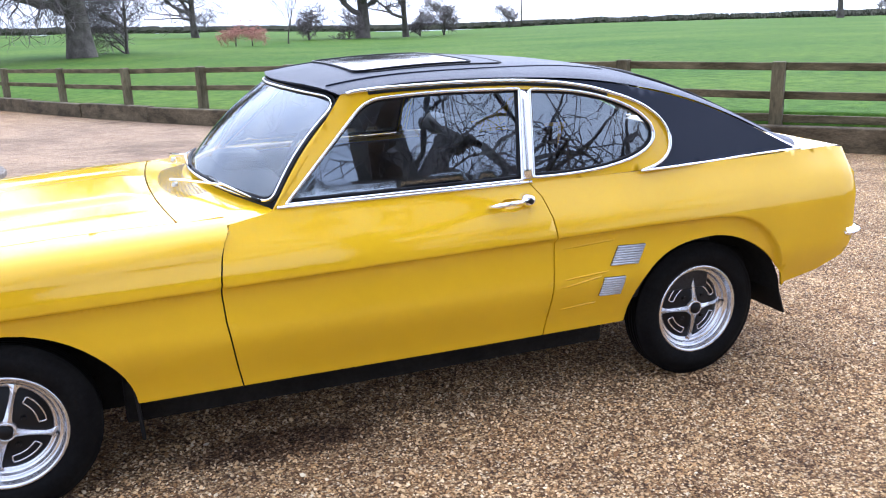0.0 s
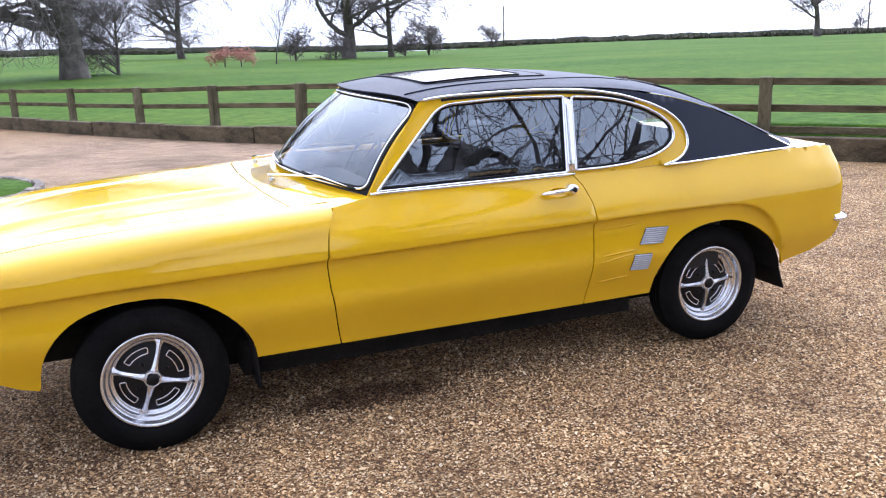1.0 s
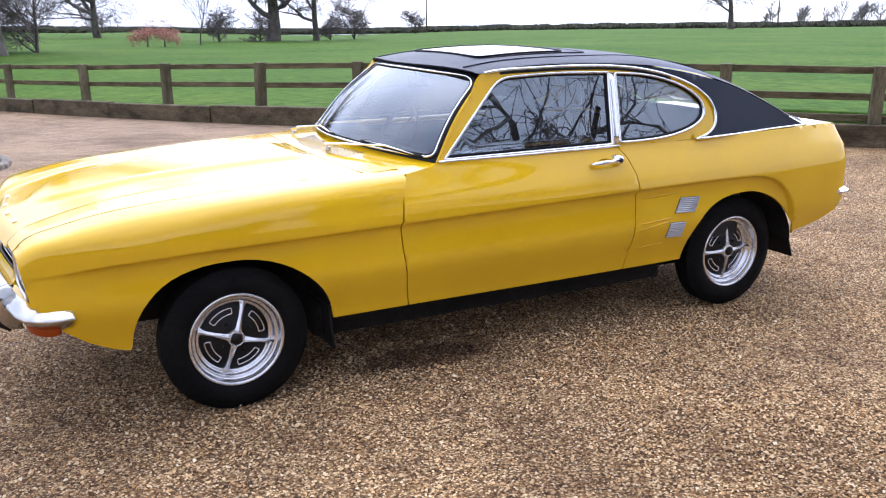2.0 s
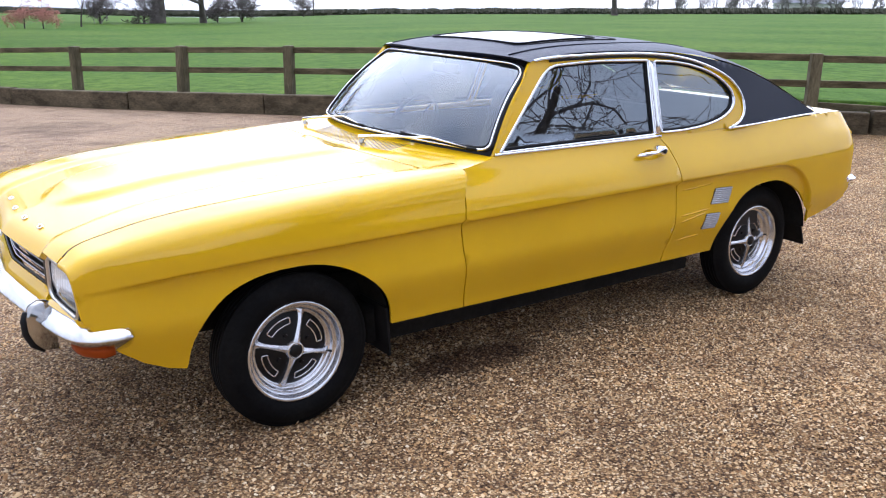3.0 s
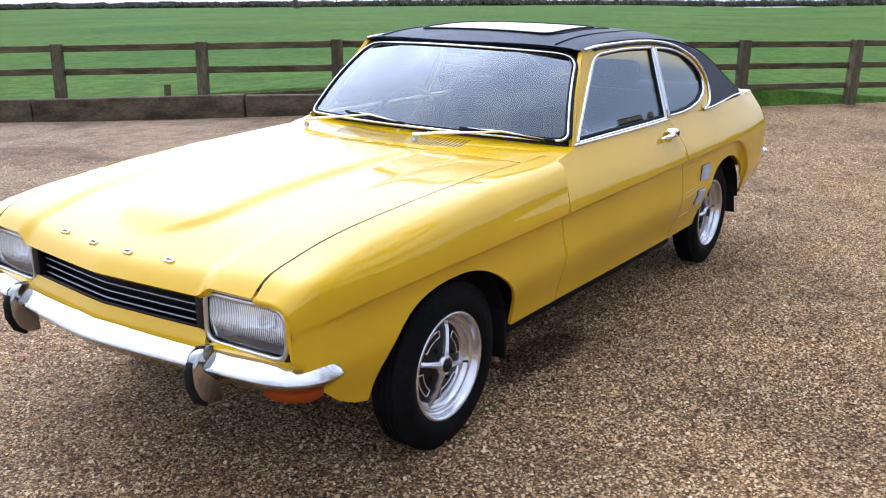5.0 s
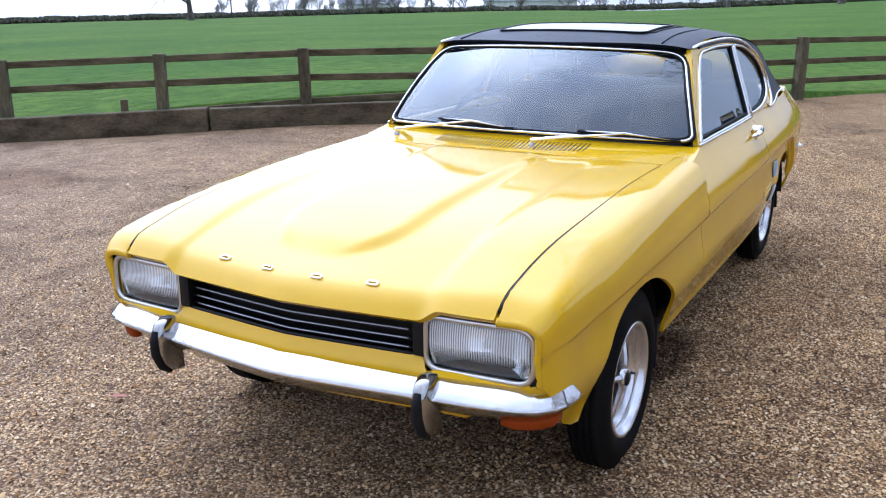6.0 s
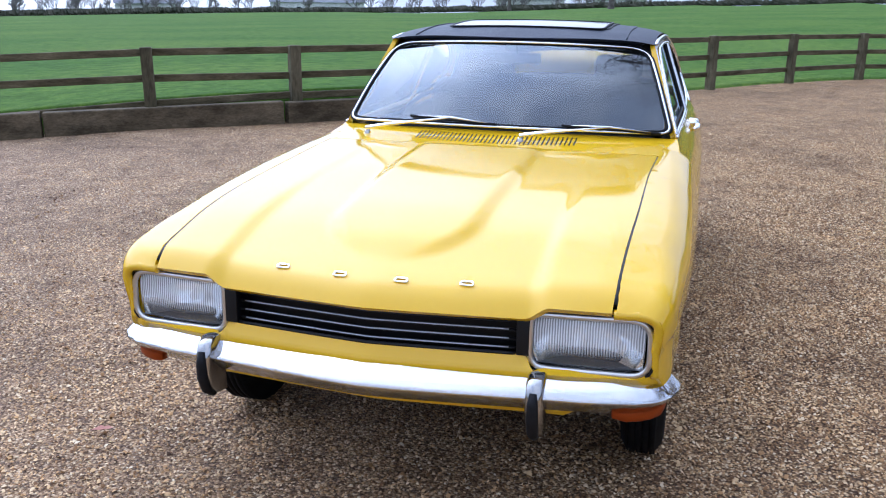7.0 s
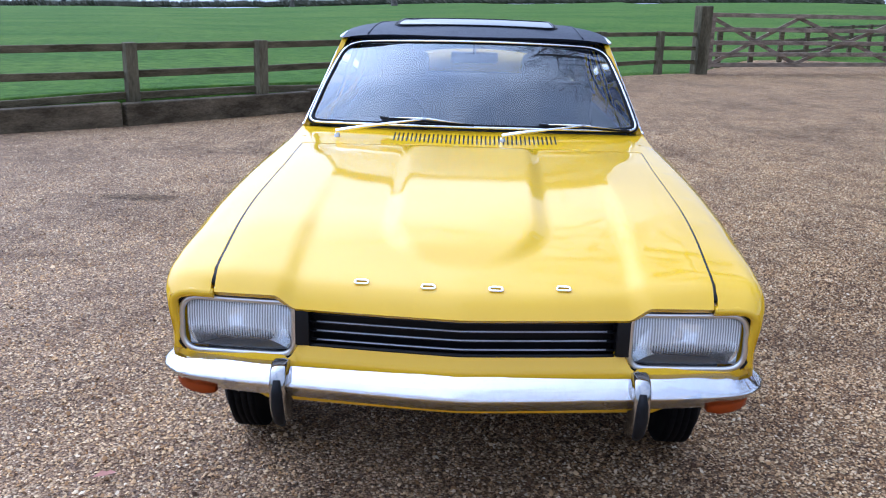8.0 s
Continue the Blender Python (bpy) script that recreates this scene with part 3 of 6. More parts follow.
for side in (-1, 1):
    out = (0, side, 0.2)
    # front wing
    xs = np.linspace(-2.004, -0.62, 40)
    top = [(x, wing_top(x)) for x in xs]
    ol = [(-1.972, 0.53), (-1.935, 0.485), (-1.88, 0.42), (-1.80, 0.358), (-1.72, 0.318), (-1.662, 0.303)] + FRONT_ARCH + [(-0.885, SILL)]
    ol += shifted(DOOR_F[3:][::-1], -GAP) + [(-0.562, 0.85), (-0.56, 0.91), (-0.56, wing_top(-0.56))] + top[::-1] + [(float(wing_front(q)), q) for q in np.linspace(0.74, 0.55, 8)]
    wing = part("front_wing", sheet(ol, wing_map(side), out, 0.021, folds=FOLDS), PAINT, car)
    # rounded rim of the lamp opening
    ss = np.linspace(0.525, wing_top(-2.004), 30)
    edge = wing_map(side)(wing_front(ss), ss)
    to = np.array([0.0, side * 0.56, 0.61]) - edge
    to[:, 0] = 0
    to /= np.linalg.norm(to, axis=1)[:, None]
    edge = edge + to * 0.0115 + np.array([0.009, 0, 0])
    bm = bmesh.new()
    tube(bm, [tuple(p) for p in edge], 0.0125, 10)
    part("wing_rim", bm, PAINT, wing)
    # door
    ol = shifted(DOOR_F, GAP) + shifted(DOOR_R[::-1], -GAP)
    scoop = [(0.425 + 0.050 * math.cos(2 * math.pi * k / 24), 0.819 + 0.021 * math.sin(2 * math.pi * k / 24)) for k in range(24)]
    door = part("door", sheet(ol, side_map(side), out, 0.021, [scoop], folds=FOLDS), PAINT, car)
    # finger scoop behind the handle
    bm = bmesh.new()
    rings = []
    for f, deep in ((1.03, 0.001), (0.92, 0.008), (0.70, 0.016), (0.30, 0.019)):
        ring = []
        for px, pz in scoop:
            px, pz = 0.425 + (px - 0.425) * f, 0.819 + (pz - 0.819) * f
            ring.append(bm.verts.new((px, side * (float(side_y(np.array([px]), np.array([pz]))[0]) - deep), pz)))
        rings.append(ring)
    for p, q in zip(rings, rings[1:]):
        for k in range(24):
            bm.faces.new((p[k], p[(k + 1) % 24], q[(k + 1) % 24], q[k]))
    bm.faces.new(rings[-1])
    bmesh.ops.recalc_face_normals(bm, faces=bm.faces[:])
    part("handle_scoop", bm, PAINT, door)
    # rear quarter with an opening for the vents
    ol = shifted(DOOR_R, GAP) + [(0.70, SILL), (0.912, SILL)] + REAR_ARCH + [(1.70, 0.352), (1.87, 0.385), (2.0, 0.44), (2.055, 0.52), (2.078, 0.62), (2.091, 0.74), (2.091, 0.81), (2.084, 0.856), (2.058, 0.878), (1.98, 0.889), (1.85, 0.891), (1.72, 0.893), (1.3, 0.888), (0.99, 0.885), (0.7, 0.884)]
    part("rear_quarter", sheet(ol, side_map(side), out, 0.021, folds=FOLDS), PAINT, car)
    # pressed flutes ahead of the vents
    for z0, z1, xa, xb in ((0.651, 0.646, 0.605, 0.835), (0.536, 0.530, 0.60, 0.805), (0.520, 0.500, 0.60, 0.775), (0.414, 0.410, 0.60, 0.765)):
        bm = bmesh.new()
        xx = np.linspace(xa, xb, 8)
        zz = np.linspace(z1 - 0.006, z0, 8)
        tube(bm, [(x, side * (float(side_y(np.array([x]), np.array([z]))[0]) - 0.0015), z) for x, z in zip(xx, zz)], [0.001, 0.003, 0.004, 0.0045, 0.0045, 0.0045, 0.004, 0.003], 6)
        part("flute", bm, PAINT, car)
    # louvred vents
    for (xa, za), (xb, zb), (xc, zc), (xd, zd) in (((0.850, 0.626), (0.968, 0.621), (0.930, 0.550), (0.812, 0.556)), ((0.785, 0.514), (0.876, 0.510), (0.862, 0.436), (0.770, 0.441))):
        bm = bmesh.new()
        vs = []
        for dy in (-0.002, 0.004):
            for x, z in ((xa, za), (xb, zb), (xc, zc), (xd, zd)):
                vs.append(bm.verts.new((x, side * (float(side_y(np.array([x]), np.array([z]))[0]) + dy), z)))
        bm.faces.new(vs[4:])
        for k in range(4):
            bm.faces.new((vs[k], vs[(k + 1) % 4], vs[4 + (k + 1) % 4], vs[4 + k]))
        bmesh.ops.recalc_face_normals(bm, faces=bm.faces[:])
        vent = part("side_vent", bm, RUBBER, car, "louvred bright-metal side vent", smooth=False)
        for k in range(8):
            t = (k + 0.5) / 8
            bm = bmesh.new()
            a = Vector((xa + (xd - xa) * t, 0, za + (zd - za) * t))
            b = Vector((xb + (xc - xb) * t, 0, zb + (zc - zb) * t))
            a.y, b.y = [side * (float(side_y(np.array([p.x]), np.array([p.z]))[0]) + 0.006) for p in (a, b)]
            tube(bm, [a, (a + b) / 2, b], 0.0048, 6, flat=0.9)
            part("slat", bm, VENT, vent)
    # door handle
    hy = side * (float(side_y(np.array([0.42]), np.array([0.83]))[0]))
    bm = bmesh.new()
    tube(bm, [(0.335, hy + side * 0.012, 0.822), (0.36, hy + side * 0.028, 0.826), (0.42, hy + side * 0.032, 0.83), (0.475, hy + side * 0.026, 0.832)], [0.009, 0.0125, 0.013, 0.012], 8, flat=0.8)
    part("door_handle", bm, CHROME, door, "chrome pull door handle")
    bm = bmesh.new()
    lathe(bm, [(0.001, 0.034), (0.014, 0.034), (0.022, 0.028), (0.025, 0.012), (0.026, -0.01)], 20, Matrix.Translation((0.485, hy, 0.832)) @ Matrix.Diagonal((1.15, side, 0.9, 1)))
    part("lock_cup", bm, CHROME, door)
    bm = bmesh.new()
    lathe(bm, [(0.0008, 0.037), (0.010, 0.037), (0.0105, 0.03)], 14, Matrix.Translation((0.487, hy, 0.832)) @ Matrix.Diagonal((1, side, 1, 1)))
    part("lock_barrel", bm, BLACK, door)
    # sill and mud flaps
    bm = bmesh.new()
    box(bm, (-0.88, 0.55 if side > 0 else -0.672, 0.285), (0.90, 0.672 if side > 0 else -0.55, 0.345), 0.012)
    part("sill", bm, UNDER, car)
    for x0, zt, zb, yb in ((-0.895, 0.36, 0.165, 0.625), (1.672, 0.40, 0.195, 0.595)):
        bm = bmesh.new()
        box(bm, (x0 - 0.006, yb - 0.13, zb), (x0 + 0.006, yb + 0.085, zt), 0.004, Matrix.Diagonal((1, side, 1, 1)))
        bmesh.ops.recalc_face_normals(bm, faces=bm.faces[:])
        for v in bm.verts:
            v.co.x += (0.36 if x0 > 0 else 0.06) * (zt - v.co.z)
        part("mud_flap", bm, RUBBER, car, "black rubber mud flap")

def hood_rear(y):
    return -0.752 + 0.040 * (np.asarray(y, float) / 0.62) ** 2


# bonnet
hx = np.linspace(-2.0, -0.712, 30)
front = [(float(nose_x(y)) , y) for y in np.linspace(0.613, -0.613, 49)]
edge = [(x, float(hood_edge_y(x))) for x in hx]
ol = front + [(x, -y) for x, y in edge[1:]] + [(float(hood_rear(y)), y) for y in np.linspace(-0.6, 0.6, 21)] + edge[1:][::-1]


def hood_map(x, y):
    return np.stack([x, y, lipped(x, y, top_z(x, y))], -1)


bonnet = part("bonnet", sheet(ol, hood_map, (0, 0, 1), 0.016, thick=0.02), PAINT, car, "long yellow bonnet with a power bulge")
# black bars added under the bonnet's side gaps to draw their shade
for side in (-1, 1):
    bm = bmesh.new()
    tube(bm, [(x, side * (float(hood_edge_y(x)) + 0.003), float(lipped(np.array([x]), np.array([hood_edge_y(x)]), top_z(np.array([x]), np.array([hood_edge_y(x)])))[0]) - 0.0088) for x in np.linspace(-1.985, -0.715, 60)], 0.0075, 10)
    part("bonnet_gap_shade", bm, BLACK, car)
# badge: four plain bright marks
for y in (0.250, 0.083, -0.083, -0.250):
    x = float(nose_x(y)) + 0.062
    z = float(top_z(np.array([x]), np.array([y]))[0])
    bm = bmesh.new()
    tube(bm, [(px, py, 0.003) for px, py in rounded([(-0.007, -0.017), (0.007, -0.015), (0.007, 0.015), (-0.007, 0.017)], 0.006, 4)], 0.0032, 6, True)
    bmesh.ops.transform(bm, matrix=Matrix.Translation((x, y, z)) @ Euler((0, radians(-24), 0)).to_matrix().to_4x4(), verts=bm.verts[:])
    part("badge_mark", bm, CHROME, bonnet)

# scuttle between bonnet and screen
def door_line(x):
    """The door's top front corner, where the scuttle's sides end."""
    z = np.interp(x, [-0.555, -0.43, -0.395], [0.852, 0.873, 0.884])
    return side_y(x, z), z


def scuttle_map(x, y):
    x, y = np.asarray(x, float), np.asarray(y, float)
    w = np.abs(y)
    crown = np.clip(1 - (w / 0.672) ** 2, 0, 1)
    xr, x1 = hood_rear(y), -0.405 - 0.165 * crown
    t = np.clip((x - xr) / (x1 - xr), 0, 1)
    z = top_z(x, y) + (0.880 + 0.022 * crown - top_z(x1, y)) * t ** 1.5
    # the outer corners roll down to the doors
    ye, ze = door_line(x)
    roll = np.clip((w - 0.62) / (ye - 0.62), 0, 1) * smooth(-0.62, -0.56, x)
    return np.stack([x, y, z + (ze - z) * roll ** 2.2], -1)


sy = np.linspace(-0.652, 0.652, 33)
side_xs = np.linspace(-0.561, -0.402, 9)
near = [(x, float(door_line(np.array([x]))[0][0])) for x in side_xs]
ol = [(float(hood_rear(y)) + 0.005, y) for y in sy] + [(-0.562, 0.652)] + near
ol += [(-0.405 - 0.165 * max(0.0, 1 - (y / 0.672) ** 2), y) for y in np.linspace(0.69, -0.69, 37)]
ol += [(x, -y) for x, y in near[::-1]] + [(-0.562, -0.652)]
scuttle = part("scuttle", sheet(ol, scuttle_map, (0, 0, 1), 0.016), PAINT, car)
for k in range(38):
    y = -0.325 + 0.0168 * k
    x = -0.497 - 0.165 * math.cos(y / 0.66 * math.pi / 2)
    bm = bmesh.new()
    us = np.linspace(-0.048, 0.048, 6)
    cut = [[bm.verts.new(q) for q in scuttle_map(x + us, np.full(6, y + dy)) + np.array([0, 0, dz])] for dy, dz in ((-0.0033, -0.002), (-0.0027, 0.0006), (0.0027, 0.0006), (0.0033, -0.002))]
    for p, q in zip(cut, cut[1:]):
        for i in range(5):
            bm.faces.new((p[i], p[i + 1], q[i + 1], q[i]))
    bmesh.ops.recalc_face_normals(bm, faces=bm.faces[:])
    part("air_slot", bm, BLACK, scuttle)


# front panel with lamp and grille openings
def front_map(y, z):
    x = nose_x(y) + 0.022 + 0.25 * np.clip(0.56 - z, 0, 1) * 0.2
    # shelf below the grille
    x = x - 0.030 * smooth(0.552, 0.520, z) * (1 - 0.7 * smooth(0.45, 0.70, np.abs(y))) + 0.06 * smooth(0.512, 0.47, z)
    x = x + 0.05 * smooth(0.69, 0.76, np.abs(y))
    return np.stack([x, y, z], -1)


LAMP = [(0.412, 0.525), (0.412, 0.676), (0.712, 0.679), (0.714, 0.525)]
lampo = rounded(LAMP, [0.045, 0.030, 0.050, 0.052])
GRILLE = [(-0.385, 0.560), (0.385, 0.560), (0.398, 0.657), (-0.398, 0.657)]
ol = [(-0.728, 0.44), (0.728, 0.44), (0.742, 0.60), (0.728, 0.692), (0.432, 0.690), (0.405, 0.661), (-0.405, 0.661), (-0.432, 0.690), (-0.728, 0.692), (-0.742, 0.60)]
part("front_panel", sheet(ol, front_map, (-1, 0, 0), 0.022, [lampo, [(-y, z) for y, z in lampo], rounded(GRILLE, 0.01)], 0.02), PAINT, car)
# lower valance, tucked under
def valance_map(y, s):
    return np.stack([nose_x(y) + 0.050 + 0.40 * (0.455 - s), y, s], -1)


part("valance", sheet([(-0.50, 0.382), (0.50, 0.382), (0.62, 0.455), (-0.62, 0.455)], valance_map, (-1, 0, 0), 0.03), PAINT, car)
# grille
grille = part("grille", sheet([(-0.40, 0.540), (0.40, 0.540), (0.40, 0.664), (-0.40, 0.664)], lambda y, z: np.stack([nose_x(y) + 0.085, y, z], -1), (-1, 0, 0), 0.05), BLACK, car, "black slatted grille with thin bright bars")
for k in range(4):
    z = 0.570 + 0.024 * k
    bm = bmesh.new()
    tube(bm, [(float(nose_x(y)) + 0.046, y, z) for y in np.linspace(-0.392, 0.392, 25)], 0.0065, 6, flat=0.55)
    slat = part("grille_bar", bm, BLACK, grille)
    if k < 3:
        bm = bmesh.new()
        tube(bm, [(float(nose_x(y)) + 0.040, y, z + 0.003) for y in np.linspace(-0.362, 0.362, 25)], 0.0028, 6, flat=0.7)
        part("bright_strip", bm, VENT, slat)
bm = bmesh.new()
for z in (0.561, 0.656):
    tube(bm, [(float(nose_x(y)) + 0.030, y, z) for y in np.linspace(-0.385, 0.385, 25)], 0.005, 6)
for side in (-1, 1):
    box(bm, (float(nose_x(0.40)) + 0.017, side * 0.399 - 0.020, 0.561), (float(nose_x(0.40)) + 0.09, side * 0.399 + 0.015, 0.662), 0.003)
part("grille_surround", bm, BLACK, grille)


def lamp_pt(y, z, depth):
    return (float(nose_x(abs(y))) + 0.026 + depth, y, z)


for side in (-1, 1):
    ring = resample(lampo, 0.02)
    cy = sum(p[0] for p in ring) / len(ring)
    cz = sum(p[1] for p in ring) / len(ring)
    lamp = tagged(new("headlamp"), "rectangular headlamp with ribbed glass and a bright bezel")
    lamp.parent = car
    bm = bmesh.new()
    tube(bm, [lamp_pt(side * (cy + (y - cy) * 0.962), cz + (z - cz) * 0.925, -0.003) for y, z in ring], 0.0080, 8, True, up=(1, 0, 0))
    part("bezel", bm, BEZEL, lamp)
    bm = bmesh.new()
    tube(bm, [lamp_pt(side * (y + 0.003), z + 0.001, 0.004) for y, z in ring], 0.0105, 6, True, up=(1, 0, 0))
    part("seal", bm, RUBBER, lamp)
    # parabolic bowl, cut off above and below by flat plates
    bm = bmesh.new()
    wide, tall, deep = 0.136, 0.061, 0.098

    def bowl(a, b):
        # ripples added to the bowl imitate the light bands of the lens ribs
        flute = 0.0006 * math.sin(a * 2 * math.pi / 0.0075) * smooth(-0.02, 0.01, b)
        return 0.010 + flute + deep * max(0.0, 1.0 - (a * a + 1.6 * b * b) / (wide * wide))

    nu, nv = 112, 18
    rows = [[bm.verts.new(lamp_pt(side * (cy + wide * (2 * i / nu - 1)), cz + tall * (2 * j / nv - 1), bowl(wide * (2 * i / nu - 1), tall * (2 * j / nv - 1)))) for i in range(nu + 1)] for j in range(nv + 1)]
    for p, q in zip(rows, rows[1:]):
        for k in range(nu):
            bm.faces.new((p[k], p[k + 1], q[k + 1], q[k]))
    bmesh.ops.recalc_face_normals(bm, faces=bm.faces[:])
    part("reflector", bm, REFLECTOR, lamp)
    for name, b, m in (("floor_plate", -tall, LAMP_FLOOR), ("roof_plate", tall, LAMP_FLOOR)):
        bm = bmesh.new()
        us = [wide * (2 * i / nu - 1) for i in range(nu + 1)]
        front = [bm.verts.new(lamp_pt(side * (cy + u), cz + b, 0.004)) for u in us]
        back = [bm.verts.new(lamp_pt(side * (cy + u), cz + b * 0.985, bowl(u, b) + 0.001)) for u in us]
        for k in range(nu):
            bm.faces.new((front[k], front[k + 1], back[k + 1], back[k]))
        bmesh.ops.recalc_face_normals(bm, faces=bm.faces[:])
        part(name, bm, m, lamp)
    bm = bmesh.new()
    lathe(bm, [(0.001, 0.0), (0.010, 0.0), (0.013, 0.012), (0.014, 0.030)], 20, Matrix.Translation(lamp_pt(side * cy, cz - 0.010, 0.055)) @ Euler((0, 0, radians(-90))).to_matrix().to_4x4())
    part("bulb_shield", bm, BEZEL, lamp)
    # ribbed lens
    y0, y1, z0, z1 = cy - 0.139, cy + 0.139, cz - 0.068, cz + 0.068
    bm = bmesh.new()
    nu, nv = 110, 10
    rows = []
    for j in range(nv + 1):
        row = []
        for i in range(nu + 1):
            y, z = y0 + (y1 - y0) * i / nu, z0 + (z1 - z0) * j / nv
            dome = 0.012 * (1 - ((y - cy) / 0.14) ** 2) * (1 - ((z - cz) / 0.068) ** 2) - 0.02 * ((y - cy) / 0.14) ** 4 * ((z - cz) / 0.068) ** 4
            rib = 0.0004 * (i % 2) * (1 if j > 3 else 0.15)
            row.append(bm.verts.new(lamp_pt(side * y, z, -dome - rib + 0.004)))
        rows.append(row)
    for j in range(nv):
        for i in range(nu):
            bm.faces.new((rows[j][i], rows[j][i + 1], rows[j + 1][i + 1], rows[j + 1][i]))
    bmesh.ops.recalc_face_normals(bm, faces=bm.faces[:])
    part("lens", bm, LENS, lamp)

# ---- bumpers ----
def bumper(name, path, parent, z0=0.427, z1=0.527):
    prof = [(-0.038, 0.05), (-0.022, 0.0), (-0.012, 0.012), (-0.004, 0.05), (0.032, 0.41), (0.0385, 0.475), (0.0385, 0.51), (0.033, 0.57), (0.012, 0.75), (-0.010, 0.90), (-0.019, 0.965), (-0.026, 0.99), (-0.036, 0.97)]
    bm = bmesh.new()
    rings = []
    n = len(path)
    for i, (x, y) in enumerate(path):
        a, b = Vector(path[max(i - 1, 0)]), Vector(path[min(i + 1, n - 1)])
        d = (b - a).normalized()
        nrm = Vector((d.y, -d.x))
        end = min(i, n - 1 - i)
        k = [0.80, 0.95, 1.0, 1.0][min(end, 3)]
        mid = (z0 + z1) / 2
        rings.append([bm.verts.new((x + nrm.x * o * k, y + nrm.y * o * k, mid + (z0 + (z1 - z0) * t - mid) * k)) for o, t in prof])
    for p, q in zip(rings, rings[1:]):
        for k in range(len(prof) - 1):
            bm.faces.new((p[k], p[k + 1], q[k + 1], q[k]))
    bm.faces.new(rings[0])
    bm.faces.new(rings[-1][::-1])
    r = bmesh.ops.solidify(bm, geom=bm.faces[:], thickness=0.002)
    bmesh.ops.recalc_face_normals(bm, faces=bm.faces[:])
    return part(name, bm, CHROME, parent, "chrome wrap-round bumper")


half = [(-1.842, 0.749), (-1.850, 0.750), (-1.876, 0.750), (-1.910, 0.745), (-1.942, 0.731), (-1.968, 0.707), (-1.985, 0.672), (-1.998, 0.62), (-2.011, 0.55), (-2.025, 0.44), (-2.040, 0.33), (-2.055, 0.22), (-2.069, 0.10), (-2.075, 0.03)]
fpath = [(x, -y) for x, y in half][::1] + [(-2.076, 0.0)] + half[::-1]
front_bumper = bumper("front_bumper", fpath[::-1], car)
rhalf = [(1.985, 0.722), (1.995, 0.724), (2.02, 0.720), (2.055, 0.702), (2.085, 0.668), (2.10, 0.615), (2.11, 0.47), (2.118, 0.3)]
bumper("rear_bumper", [(x, -y) for x, y in rhalf] + [(2.12, 0.0)] + rhalf[::-1], car, 0.505, 0.570)
for side in (-1, 1):
    # overriders with a rubber face
    y = side * 0.445
    x = -2.024
    prof = [(0.030, 0.362), (-0.016, 0.366), (-0.046, 0.395), (-0.062, 0.435), (-0.062, 0.482), (-0.050, 0.516), (-0.020, 0.532), (0.020, 0.528)]
    bm = bmesh.new()
    ls = []
    for dy, sc in ((-0.021, 0.86), (-0.015, 1.0), (0.015, 1.0), (0.021, 0.86)):
        ls.append([bm.verts.new((x + o * sc, y + dy, 0.445 + (z - 0.445) * (0.97 if sc < 1 else 1))) for o, z in prof])
    for p, q in zip(ls, ls[1:]):
        for k in range(len(prof) - 1):
            bm.faces.new((p[k], p[k + 1], q[k + 1], q[k]))
    bm.faces.new(ls[0][::-1])
    bm.faces.new(ls[-1])
    bmesh.ops.recalc_face_normals(bm, faces=bm.faces[:])
    over = part("overrider", bm, DULL_CHROME, front_bumper, "chrome overrider with a black rubber face")
    bm = bmesh.new()
    tube(bm, [(x - 0.014, y, 0.364), (x - 0.044, y, 0.388), (x - 0.062, y, 0.43), (x - 0.065, y, 0.472), (x - 0.060, y, 0.500)], [0.011, 0.015, 0.016, 0.014, 0.009], 8, up=(0, 1, 0), flat=1.0)
    part("rubber_face", bm, RUBBER, over)
    # indicators hung under the bumper ends, following their curve
    bm = bmesh.new()
    curve = [(-1.990, 0.628), (-1.982, 0.662), (-1.968, 0.695), (-1.948, 0.721), (-1.920, 0.740), (-1.892, 0.749)]
    sec = [(0.004, 0.442), (0.006, 0.430), (0.003, 0.412), (-0.002, 0.408), (-0.025, 0.410), (-0.025, 0.442)]
    rings = []
    for k, (cx, c_y) in enumerate(curve):
        a, b = Vector(curve[max(k - 1, 0)]), Vector(curve[min(k + 1, len(curve) - 1)])
        d = (b - a).normalized()
        nrm = Vector((-d.y, d.x))
        f = 0.75 if k in (0, len(curve) - 1) else 1.0
        rings.append([bm.verts.new((cx + nrm.x * o * f, side * (c_y + nrm.y * o * f), 0.442 + (z - 0.442) * f)) for o, z in sec])
    for p, q in zip(rings, rings[1:]):
        for k in range(len(sec)):
            bm.faces.new((p[k], p[(k + 1) % len(sec)], q[(k + 1) % len(sec)], q[k]))
    bm.faces.new(rings[0])
    bm.faces.new(rings[-1])
    bmesh.ops.recalc_face_normals(bm, faces=bm.faces[:])
    part("indicator", bm, AMBER, front_bumper, "amber indicator lens")


# ---- cabin ----
def cab_y(z):
    return 0.704 - 0.365 * (z - 0.89)


def cab_narrow(x):
    """How far the cabin side draws in towards the screen and the tail."""
    return -0.072 * smooth(0.95, 1.75, x) - 0.015 * smooth(0.45, -0.45, x)


def cab_map(side, proud=0.0):
    def f(x, z):
        return np.stack([x, side * (cab_y(np.asarray(z, float)) + cab_narrow(x) + proud), z], -1)
    return f


